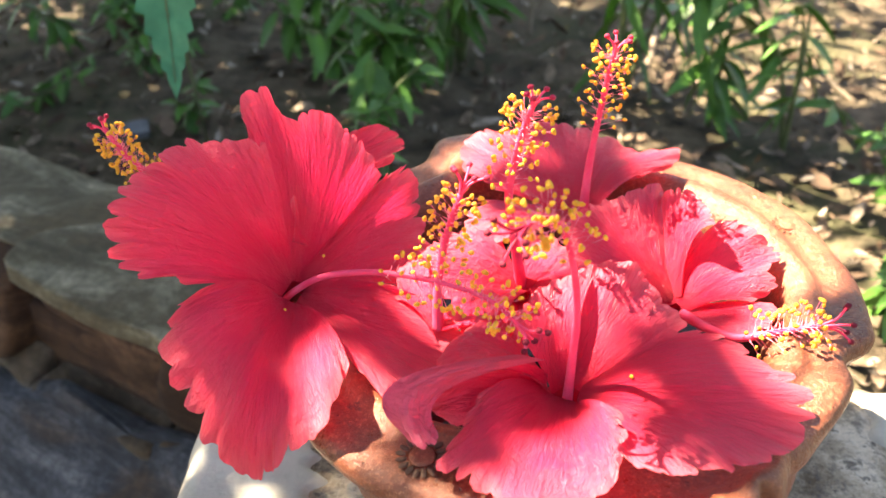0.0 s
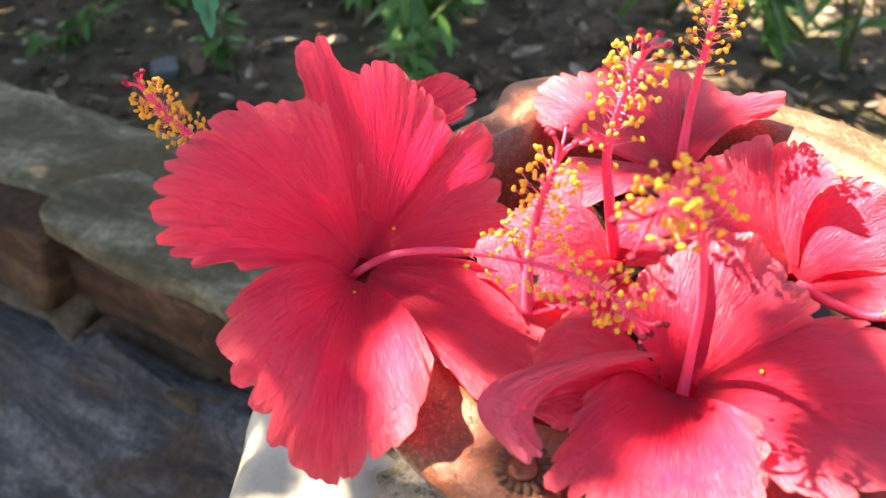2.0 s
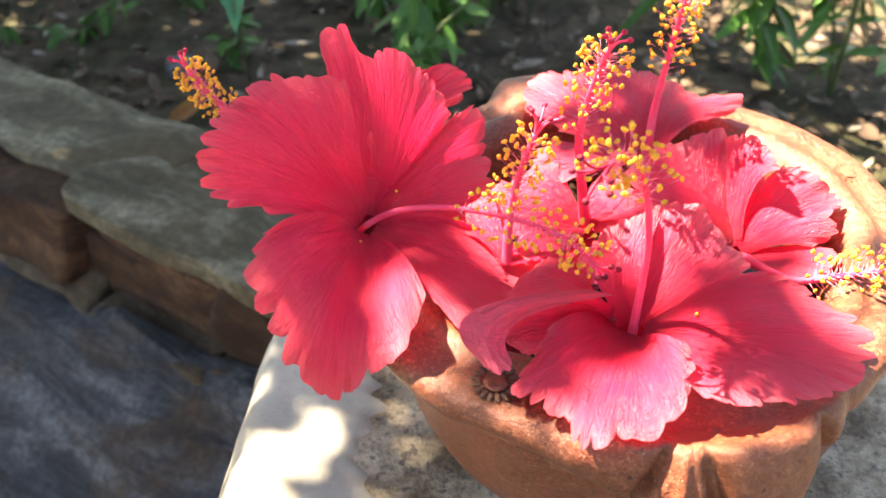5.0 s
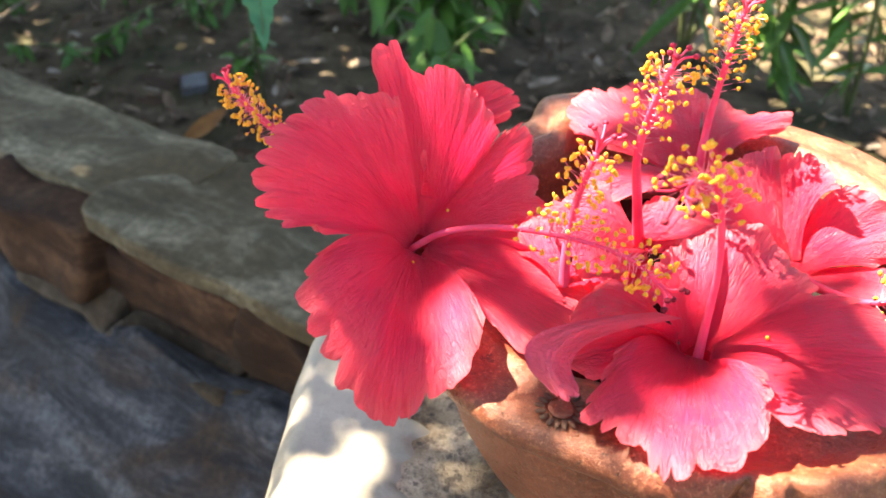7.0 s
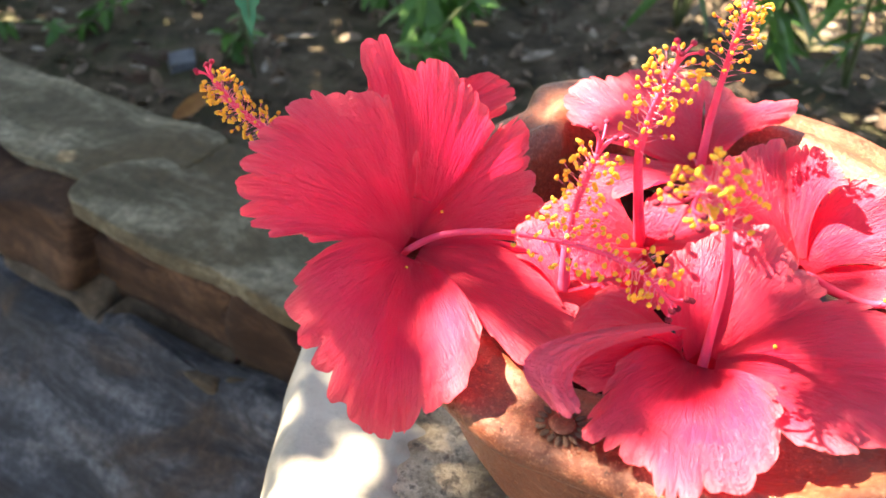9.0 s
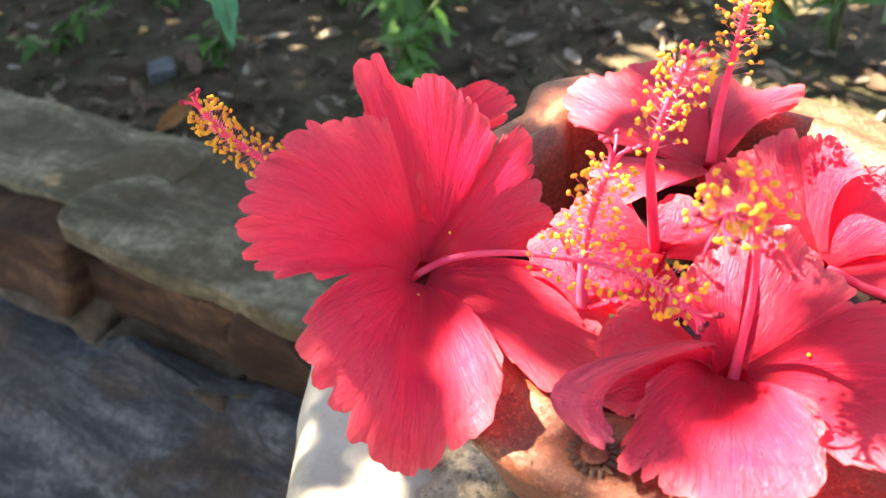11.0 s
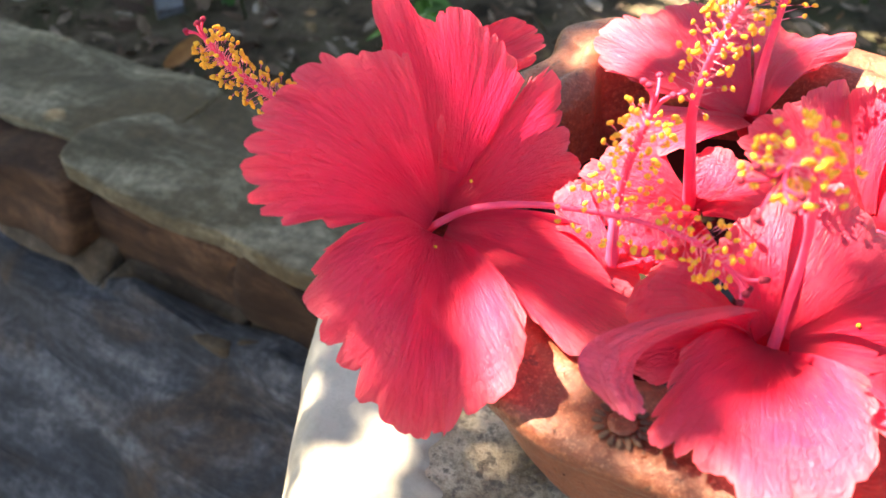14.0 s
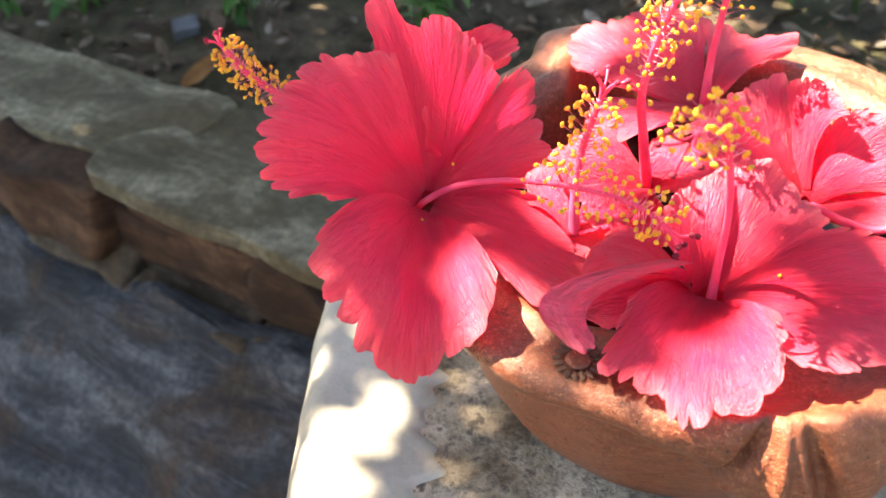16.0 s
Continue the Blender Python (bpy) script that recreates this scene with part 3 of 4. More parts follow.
def petal(parent, base, middle, rim, rag=0.06, lobes=8, seed=1, ripple=0.0020, nu=52, nv=200, material=None, calm=9.0):
    """A petal whose ribs run from its base through the middle row to the rim: a smooth sheet with lobed, ruffled edge and shallow pleats."""
    rnd = random.Random(seed)
    base = np.array(base)
    n = 400
    mids, rims = spline(middle, n), spline(rim, n)
    run = np.concatenate([[0], np.cumsum(np.linalg.norm(np.diff(rims, axis=0), axis=1))])
    pick = np.interp(np.linspace(0, run[-1], nv), run, np.arange(n))
    lo = pick.astype(int).clip(0, n - 2)
    f = (pick - lo)[:, None]
    mids = mids[lo] * (1 - f) + mids[lo + 1] * f
    rims = rims[lo] * (1 - f) + rims[lo + 1] * f
    side = mids[-1] - mids[0]
    side /= np.linalg.norm(side) + 1e-9
    v = np.linspace(-1, 1, nv)
    feet = base + side * (0.0045 * v)[:, None]

    def rim_reach(x):
        phase = x * lobes * 0.5 + 1.2 * wob(x * 2.3, seed * 7.1) + 0.55 * wob(x * 6.1, seed * 2.3)
        env = min(1.2, max(0.25, 0.78 + 0.9 * wob(x * 2.6 + 9, seed * 3.3)))
        env /= 1 + math.exp(min(50.0, (x - calm) * 14))
        notch = env * (1 - abs(math.sin(math.pi * phase)) ** 0.5)
        small = 0.12 * env * (1 - abs(math.sin(math.pi * (phase * 2.6 + wob(x * 6, seed * 4.7)))) ** 0.8)
        return 1.0 + rag * (0.22 - 0.95 * notch - small + 0.4 * wob(x * 2.6, seed * 5.5)) - 0.05 * abs(x) ** 9

    reach = np.array([rim_reach(x) for x in v])
    P = np.zeros((nu, nv, 3))
    for i in range(nu):
        u = i / (nu - 1)
        t = (u * (1 + (reach - 1) * u ** 4))[:, None]
        P[i] = feet * (2 * t * t - 3 * t + 1) + mids * (4 * t - 4 * t * t) + rims * (2 * t * t - t)
    nrm = np.cross(np.gradient(P, axis=0), np.gradient(P, axis=1))
    nrm /= np.linalg.norm(nrm, axis=2)[:, :, None] + 1e-12
    width = run[-1]
    k1, ph = width / 0.034, rnd.uniform(0, 6)
    ripple *= min(1.0, width / 0.06)
    pleat = width / 0.012
    for i in range(nu):
        u = i / (nu - 1)
        for j in range(nv):
            x = v[j]
            d = ripple * u ** 3 * math.sin(k1 * math.pi * x + ph + 1.5 * wob(x * 2, u * 2, seed))
            d += ripple * 0.9 * u ** 8 * math.sin(k1 * 3.3 * math.pi * x + 2 * ph + 3 * wob(x * 2, seed)) * (0.3 + 1.5 * abs(wob(x * 3, seed)))
            d += 0.00022 * u ** 0.7 * wob(x * pleat, u * 1.6, seed + 5) + 0.00018 * u * wob(x * pleat * 2.7, u * 5, seed + 9)
            d += 0.0016 * u * wob(x * 2.3, u * 2.6, seed * 1.7)
            P[i, j] += nrm[i, j] * d
    uv = [(j / (nv - 1) * width / 0.1 + seed * 1.37, i / (nu - 1)) for i in range(nu) for j in range(nv)]
    return mesh_object("petal", P.reshape(-1, 3), grid_faces(nu, nv), material or PETAL, parent, uv)


def throat(parent, at, way, radius=0.0048):
    """The dark funnel in which the petals meet, opening along way."""
    nu, nv = 8, 28
    q = Vector(way).to_track_quat("Z", "Y")
    verts, uv = [], []
    for i in range(nu):
        u = i / (nu - 1)
        for j in range(nv):
            w = 2 * math.pi * j / nv
            r = radius * (0.12 + 0.88 * u ** 0.7)
            verts.append(Vector(at) + q @ Vector((r * math.cos(w), r * math.sin(w), 0.010 * (u - 1) + 0.0008 * math.sin(5 * w) * u)))
            uv.append((j / nv, 0.02 + 0.10 * u))
    return mesh_object("throat", verts, grid_faces(nu, nv, True), THROAT, parent, uv)


def bean_mesh():
    bm = bmesh.new()
    bmesh.ops.create_icosphere(bm, subdivisions=2, radius=1)
    for v in bm.verts:
        x, y, z = v.co
        v.co = Vector((x * 1.25, y * 0.85 + 0.30 * (x * x) - 0.15, z * 0.75 + 0.08 * wob(x * 3, y * 3, z * 3)))
    me = bpy.data.meshes.new("anther")
    bm.to_mesh(me)
    bm.free()
    me.materials.append(POLLEN)
    me.polygons.foreach_set("use_smooth", [True] * len(me.polygons))
    return me


def bead_mesh(material):
    bm = bmesh.new()
    bmesh.ops.create_icosphere(bm, subdivisions=2, radius=1)
    for v in bm.verts:
        v.co *= 1 + 0.12 * wob(v.co.x * 4, v.co.y * 4, v.co.z * 4)
    me = bpy.data.meshes.new("stigma")
    bm.to_mesh(me)
    bm.free()
    me.materials.append(material)
    me.polygons.foreach_set("use_smooth", [True] * len(me.polygons))
    return me


def thread_mesh():
    v, f = tube([(0, 0, 0), (0.25, 0.1, 0.5), (0, 0, 1)], [0.30, 0.25, 0.20], 5)
    me = bpy.data.meshes.new("filament")
    me.from_pydata([tuple(p) for p in v], [], f)
    me.materials.append(FILAMENT)
    return me


BEAN, BEAD, DARK_BEAD, THREAD = bean_mesh(), bead_mesh(STIGMA), bead_mesh(STIGMA_DARK), thread_mesh()


def column(parent, points, start=0.45, seed=1, spread=0.5, thick=0.0018, stig=1.0, bend=1, count=86, reach=1.0, dark=False):
    """The staminal column: a tapering tube, thread-like filaments with yellow anthers on its outer part, five styles at the end."""
    rnd = random.Random(seed)
    path = spline(points, 60)
    rad = [thick * (1.12 - 0.5 * k / 59) * (1 + 0.35 * math.exp(-k / 9)) for k in range(60)]
    v, f = tube(path, rad, 12)
    ob = mesh_object("staminal_column", v, f, COLUMN, parent)
    tang = np.gradient(path, axis=0)
    tang /= np.linalg.norm(tang, axis=1)[:, None]
    golden = 2.39996
    for k in range(count):
        s = start + (0.985 - start) * ((k + 0.5) / count) ** 0.85
        i = min(58, int(s * 59))
        c, t = path[i], tang[i]
        ref = np.array([0.3, 0.5, 0.8])
        a = np.cross(t, ref)
        a /= np.linalg.norm(a)
        b = np.cross(t, a)
        w = golden * k + rnd.uniform(-0.5, 0.5)
        out = math.cos(w) * a + math.sin(w) * b
        ln = reach * rnd.uniform(0.0050, 0.0092) * (1.12 - 0.25 * (s - start))
        way = out + t * spread * rnd.uniform(0.4, 1.2)
        way /= np.linalg.norm(way)
        p0 = c + out * thick * 0.5
        p2 = c + way * (ln + thick)
        th = new("filament", THREAD)
        th.parent = ob
        span = Vector(p2 - p0)
        th.matrix_basis = Matrix.Translation(p0) @ span.to_track_quat("Z", "Y").to_matrix().to_4x4() @ Matrix.Diagonal((0.001, 0.001, span.length, 1))
        an = new("anther", BEAN)
        sc = rnd.uniform(0.00082, 0.00114)
        an.parent = ob
        an.matrix_basis = Matrix.Translation(p2) @ Euler([rnd.uniform(0, 6.28) for _ in range(3)]).to_matrix().to_4x4() @ Matrix.Diagonal((sc, sc, sc, 1))
        an.matrix_parent_inverse = ob.matrix_world.inverted() @ Matrix.Identity(4)
    end, t = path[-1], tang[-1]
    a = np.cross(t, np.array([0.2, 0.4, 0.9]))
    a /= np.linalg.norm(a)
    b = np.cross(t, a)
    for k in range(5):
        w = 2 * math.pi * (k + rnd.uniform(-0.2, 0.2)) / 5
        out = math.cos(w) * a + math.sin(w) * b
        ln = 0.0075 * stig * rnd.uniform(0.85, 1.2)
        p2 = end + t * ln * 0.85 + out * ln * 0.62
        p1 = end + t * ln * 0.50 + out * ln * 0.20
        v, f = tube(spline([end - t * 0.001, p1, p2], 8), [0.00055] * 3 + [0.00045] * 5, 7)
        mesh_object("style", v, f, COLUMN if bend > 0 else STIGMA, ob)
        bd = new("stigma", DARK_BEAD if dark else BEAD)
        bd.parent = ob
        bd.matrix_basis = Matrix.Translation(p2) @ Matrix.Diagonal((0.00115, 0.00115, 0.00105, 1))
    return ob


flower_a = flower((-0.0572, 0.2428, 0.6098), 'large coral-pink hibiscus with ragged petals, leaning over the bowl rim')
petal(flower_a, (-0.0574, 0.2487, 0.6104), [(-0.0743, 0.2351, 0.6221), (-0.0810, 0.2327, 0.6310), (-0.0833, 0.2368, 0.6416), (-0.0740, 0.2498, 0.6482), (-0.0581, 0.2589, 0.6391)], [(-0.0869, 0.2190, 0.6333), (-0.1005, 0.2153, 0.6443), (-0.1064, 0.2245, 0.6588), (-0.0907, 0.2550, 0.6666), (-0.0641, 0.2701, 0.6613)], rag=0.115, lobes=13, seed=1)
petal(flower_a, (-0.0546, 0.2524, 0.6102), [(-0.0661, 0.2700, 0.6379), (-0.0639, 0.2724, 0.6393), (-0.0605, 0.2745, 0.6401), (-0.0571, 0.2758, 0.6400), (-0.0530, 0.2772, 0.6382), (-0.0480, 0.2789, 0.6350), (-0.0423, 0.2794, 0.6286), (-0.0364, 0.2786, 0.6204)], [(-0.0718, 0.2773, 0.6598), (-0.0744, 0.2828, 0.6690), (-0.0716, 0.2882, 0.6726), (-0.0643, 0.2909, 0.6723), (-0.0589, 0.2903, 0.6610), (-0.0467, 0.3010, 0.6594), (-0.0347, 0.3041, 0.6459), (-0.0227, 0.3041, 0.6300)], rag=0.07, lobes=11, seed=2, ripple=0.0008)
petal(flower_a, (-0.0521, 0.2519, 0.6094), [(-0.0401, 0.2715, 0.6213), (-0.0366, 0.2762, 0.6205), (-0.0324, 0.2750, 0.6153), (-0.0308, 0.2694, 0.6110), (-0.0325, 0.2578, 0.6057)], [(-0.0237, 0.2990, 0.6299), (-0.0143, 0.3119, 0.6264), (-0.0092, 0.3105, 0.6107), (-0.0054, 0.2966, 0.6019), (-0.0083, 0.2690, 0.5954)], rag=0.109, lobes=9, seed=3, ripple=0.0010)
petal(flower_a, (-0.0532, 0.2474, 0.6067), [(-0.0344, 0.2540, 0.6090), (-0.0279, 0.2495, 0.6076), (-0.0247, 0.2384, 0.6042), (-0.0286, 0.2292, 0.6039), (-0.0347, 0.2228, 0.6059), (-0.0417, 0.2298, 0.6074)], [(-0.0145, 0.2481, 0.6114), (-0.0009, 0.2399, 0.6061), (0.0092, 0.2285, 0.6000), (0.0013, 0.2081, 0.6001), (-0.0154, 0.1960, 0.6053), (-0.0285, 0.2101, 0.6052)], rag=0.039, lobes=4, seed=4, ripple=0.0010)
petal(flower_a, (-0.0568, 0.2434, 0.6084), [(-0.0704, 0.2348, 0.6246), (-0.0750, 0.2232, 0.6229), (-0.0702, 0.2116, 0.6154), (-0.0635, 0.2023, 0.6108), (-0.0571, 0.2008, 0.6066), (-0.0488, 0.2039, 0.6084), (-0.0414, 0.2111, 0.6125), (-0.0400, 0.2266, 0.6130)], [(-0.0861, 0.2210, 0.6275), (-0.0949, 0.2149, 0.6134), (-0.0869, 0.2010, 0.6009), (-0.0751, 0.1905, 0.5859), (-0.0616, 0.1839, 0.5778), (-0.0447, 0.1807, 0.5972), (-0.0330, 0.1829, 0.6126), (-0.0291, 0.2030, 0.6141)], rag=0.132, lobes=14, seed=5, ripple=0.0016, calm=0.42)
petal(flower_a, (-0.0514, 0.2521, 0.6279), [(-0.0538, 0.2570, 0.6330), (-0.0522, 0.2551, 0.6353), (-0.0511, 0.2550, 0.6335)], [(-0.0539, 0.2605, 0.6410), (-0.0532, 0.2605, 0.6442), (-0.0520, 0.2576, 0.6387)], rag=0.000, lobes=2, seed=6, ripple=0.0)
throat(flower_a, (-0.0557, 0.2505, 0.6066), (0.418, -0.507, 0.754), 0.0100)
column(flower_a, [(-0.0640, 0.2540, 0.5960), (-0.0560, 0.2508, 0.6066), (-0.0426, 0.2449, 0.6182), (-0.0226, 0.2352, 0.6271), (0.0002, 0.2243, 0.631), (0.0173, 0.2116, 0.6329), (0.0265, 0.2023, 0.6298)], start=0.52, seed=11, spread=0.45, thick=0.0012, dark=True)

flower_b = flower((0.0443, 0.2029, 0.5962), 'open coral-pink hibiscus with one curled petal, lying on the rim')
petal(flower_b, (0.0430, 0.2001, 0.5996), [(0.0262, 0.1986, 0.6106), (0.0206, 0.1838, 0.6096), (0.0242, 0.1726, 0.6111), (0.0296, 0.1663, 0.6123), (0.0361, 0.1644, 0.6126), (0.0416, 0.1642, 0.6136), (0.0483, 0.1721, 0.6153), (0.0495, 0.1872, 0.6119)], [(0.0126, 0.1905, 0.6091), (0.0013, 0.1671, 0.6055), (0.0124, 0.1521, 0.6113), (0.0214, 0.1370, 0.6155), (0.0325, 0.1421, 0.6148), (0.0427, 0.1431, 0.6154), (0.0522, 0.1564, 0.6190), (0.0546, 0.1734, 0.6215)], rag=0.160, lobes=13, seed=21, ripple=0.0014)
petal(flower_b, (0.0476, 0.1997, 0.6021), [(0.0509, 0.1779, 0.6110), (0.0564, 0.1748, 0.6116), (0.0631, 0.1763, 0.6131), (0.0723, 0.1794, 0.6131), (0.0782, 0.1856, 0.6142), (0.0790, 0.1922, 0.6163), (0.0765, 0.2010, 0.6166), (0.0703, 0.2058, 0.6151), (0.0614, 0.2060, 0.6110)], [(0.0540, 0.1548, 0.6201), (0.0623, 0.1513, 0.6182), (0.0775, 0.1553, 0.6172), (0.0964, 0.1629, 0.6125), (0.1153, 0.1790, 0.6125), (0.1171, 0.1926, 0.6155), (0.1055, 0.2025, 0.6163), (0.0909, 0.2095, 0.6201), (0.0767, 0.2117, 0.6208)], rag=0.120, lobes=13, seed=22, ripple=0.0012)
petal(flower_b, (0.0460, 0.2057, 0.6001), [(0.0468, 0.2197, 0.6154), (0.0529, 0.2236, 0.6152), (0.0588, 0.2218, 0.6140), (0.0627, 0.2164, 0.6115), (0.0635, 0.2078, 0.6083)], [(0.0481, 0.2381, 0.6265), (0.0612, 0.2441, 0.6251), (0.0731, 0.2426, 0.6223), (0.0818, 0.2339, 0.6166), (0.0885, 0.2224, 0.6125)], rag=0.046, lobes=6, seed=23)
petal(flower_b, (0.0426, 0.2046, 0.6006), [(0.0335, 0.2086, 0.6100), (0.0375, 0.2140, 0.6135), (0.0411, 0.2173, 0.6143), (0.0482, 0.2171, 0.6169)], [(0.0240, 0.2184, 0.6171), (0.0322, 0.2271, 0.6214), (0.0421, 0.2343, 0.6236), (0.0560, 0.2385, 0.6264)], rag=0.062, lobes=6, seed=24)
petal(flower_b, (0.0373, 0.2042, 0.6022), [(0.0213, 0.2184, 0.6156), (0.0157, 0.2098, 0.6146), (0.0217, 0.1961, 0.6160)], [(0.0115, 0.2255, 0.6125), (0.0019, 0.2084, 0.6105), (-0.0050, 0.1918, 0.6140)], rag=0.031, lobes=3, seed=25)
petal(flower_b, (0.0371, 0.2036, 0.6014), [(0.0226, 0.1972, 0.6190), (0.0169, 0.1971, 0.6077), (0.0211, 0.1899, 0.6044)], [(-0.0050, 0.1928, 0.6169), (-0.0038, 0.1921, 0.6059), (0.0056, 0.1847, 0.6019)], rag=0.031, lobes=3, seed=26)
petal(flower_b, (0.0306, 0.1969, 0.6213), [(0.0029, 0.1880, 0.6149), (-0.0035, 0.1859, 0.6193), (-0.0125, 0.1879, 0.6194)], [(0.0020, 0.1749, 0.6092), (-0.0033, 0.1694, 0.6107), (-0.0099, 0.1755, 0.6109)], rag=0.060, lobes=5, seed=27, ripple=0.0042, material=PETAL_BACK)
throat(flower_b, (0.0442, 0.2032, 0.5965), (-0.038, -0.161, 0.986), 0.0075)
column(flower_b, [(0.044, 0.2008, 0.5967), (0.0446, 0.2026, 0.614), (0.0449, 0.2037, 0.632), (0.0426, 0.2025, 0.6505), (0.0377, 0.199, 0.6678), (0.0306, 0.194, 0.6767), (0.0255, 0.1876, 0.6769)], start=0.55, seed=12, spread=0.6, thick=0.00125, bend=-1, stig=1.5, dark=True)

flower_c = flower((0.0328, 0.2667, 0.5951), 'upright coral-pink hibiscus among the others in the bowl')
petal(flower_c, (0.0318, 0.2671, 0.5964), [(0.0120, 0.2547, 0.5997), (0.0118, 0.2637, 0.6051), (0.0156, 0.2714, 0.6068), (0.0220, 0.2766, 0.6065), (0.0278, 0.2794, 0.6047)], [(-0.0075, 0.2507, 0.6043), (-0.0081, 0.2643, 0.6090), (0.0002, 0.2793, 0.6118), (0.0117, 0.2884, 0.6114), (0.0236, 0.2926, 0.6093)], rag=0.062, lobes=8, seed=31)
petal(flower_c, (0.0349, 0.2669, 0.5959), [(0.0344, 0.2734, 0.6013), (0.0395, 0.2712, 0.6045), (0.0442, 0.2674, 0.6058), (0.0465, 0.2636, 0.6039)], [(0.0344, 0.2817, 0.6073), (0.0428, 0.2823, 0.6108), (0.0522, 0.2739, 0.6106), (0.0605, 0.2649, 0.6079)], rag=0.062, lobes=5, seed=32, ripple=0.0016)
petal(flower_c, (0.0367, 0.2651, 0.5967), [(0.0445, 0.2628, 0.6063), (0.0480, 0.2510, 0.6104), (0.0428, 0.2439, 0.6097)], [(0.0585, 0.2609, 0.6128), (0.0593, 0.2470, 0.6108), (0.0445, 0.2356, 0.6102)], rag=0.046, lobes=4, seed=34)
petal(flower_c, (0.0319, 0.2665, 0.5956), [(0.0108, 0.2445, 0.6080), (0.0192, 0.2412, 0.6078), (0.0258, 0.2413, 0.6076)], [(0.0020, 0.2332, 0.6102), (0.0094, 0.2266, 0.6075), (0.0174, 0.2275, 0.6082)], rag=0.046, lobes=4, seed=33)
petal(flower_c, (0.0327, 0.2717, 0.5891), [(0.0155, 0.2547, 0.5911), (0.0253, 0.2503, 0.5911), (0.0398, 0.2503, 0.5934)], [(0.0059, 0.2395, 0.5933), (0.0208, 0.2314, 0.5931), (0.0412, 0.2370, 0.5922)], rag=0.031, lobes=3, seed=35)
throat(flower_c, (0.033, 0.268, 0.5935), (-0.133, -0.136, 0.982))
column(flower_c, [(0.0334, 0.2692, 0.595), (0.0296, 0.2672, 0.6192), (0.0263, 0.2636, 0.6412), (0.0281, 0.2624, 0.6578), (0.0307, 0.2602, 0.6714), (0.0328, 0.2588, 0.6793)], start=0.42, seed=13, spread=0.55, thick=0.0017)

flower_f = flower((-0.0004, 0.2322, 0.605), 'half-hidden coral-pink hibiscus with a slender stamen column')
petal(flower_f, (-0.0005, 0.2321, 0.6057), [(-0.0094, 0.2397, 0.6081), (-0.0095, 0.2465, 0.6089), (-0.0024, 0.2499, 0.6095)], [(-0.0167, 0.2462, 0.6056), (-0.0162, 0.2594, 0.6098), (-0.0055, 0.2686, 0.6113)], rag=0.062, lobes=4, seed=61)
petal(flower_f, (0.0004, 0.2323, 0.6059), [(0.0072, 0.2428, 0.6092), (0.0144, 0.2369, 0.6109), (0.0118, 0.2262, 0.6102)], [(0.0146, 0.2509, 0.6096), (0.0237, 0.2390, 0.6096), (0.0163, 0.2237, 0.6098)], rag=0.062, lobes=4, seed=62)
petal(flower_f, (-0.0000, 0.2356, 0.6002), [(0.0033, 0.2464, 0.6010), (0.0100, 0.2491, 0.6008), (0.0160, 0.2414, 0.6000)], [(0.0055, 0.2577, 0.6026), (0.0162, 0.2598, 0.6013), (0.0250, 0.2460, 0.5988)], rag=0.046, lobes=4, seed=63)
column(flower_f, [(0.0001, 0.2316, 0.6041), (-0.0002, 0.2345, 0.6179), (0.0015, 0.2387, 0.6318), (0.0045, 0.2406, 0.644), (0.0082, 0.2434, 0.654)], start=0.36, seed=14, spread=0.5, thick=0.0016, stig=1.3)

flower_d = flower((0.0616, 0.3047, 0.6052), "coral-pink hibiscus resting on the bowl's far rim")
petal(flower_d, (0.0618, 0.3059, 0.6074), [(0.0760, 0.3135, 0.6131), (0.0806, 0.3243, 0.6139), (0.0814, 0.3318, 0.6154), (0.0755, 0.3322, 0.6147), (0.0682, 0.3315, 0.6143)], [(0.0901, 0.3272, 0.6137), (0.1085, 0.3405, 0.6117), (0.1121, 0.3513, 0.6140), (0.0908, 0.3561, 0.6137), (0.0723, 0.3651, 0.6189)], rag=0.046, lobes=7, seed=41, ripple=0.0014)
petal(flower_d, (0.0609, 0.3065, 0.6067), [(0.0674, 0.3332, 0.6134), (0.0597, 0.3361, 0.6145), (0.0518, 0.3350, 0.6137), (0.0455, 0.3316, 0.6129)], [(0.0762, 0.3641, 0.6172), (0.0588, 0.3702, 0.6201), (0.0433, 0.3709, 0.6172), (0.0284, 0.3711, 0.6152)], rag=0.046, lobes=7, seed=43, ripple=0.0016)
petal(flower_d, (0.0592, 0.3054, 0.6070), [(0.0454, 0.3326, 0.6143), (0.0384, 0.3322, 0.6143), (0.0340, 0.3259, 0.6130), (0.0351, 0.3174, 0.6116), (0.0402, 0.3109, 0.6108)], [(0.0357, 0.3682, 0.6175), (0.0207, 0.3678, 0.6164), (0.0096, 0.3584, 0.6081), (0.0119, 0.3399, 0.6083), (0.0243, 0.3243, 0.6115)], rag=0.070, lobes=8, seed=42, ripple=0.0018)
petal(flower_d, (0.0589, 0.3034, 0.6076), [(0.0370, 0.3048, 0.6129), (0.0354, 0.2983, 0.6128), (0.0377, 0.2931, 0.6123), (0.0414, 0.2895, 0.6122), (0.0464, 0.2878, 0.6129)], [(0.0184, 0.3089, 0.6131), (0.0112, 0.2964, 0.6103), (0.0182, 0.2838, 0.6080), (0.0283, 0.2813, 0.6106), (0.0391, 0.2828, 0.6135)], rag=0.093, lobes=7, seed=44, ripple=0.0012)
throat(flower_d, (0.0618, 0.3068, 0.6046), (0.011, -0.224, 0.974))
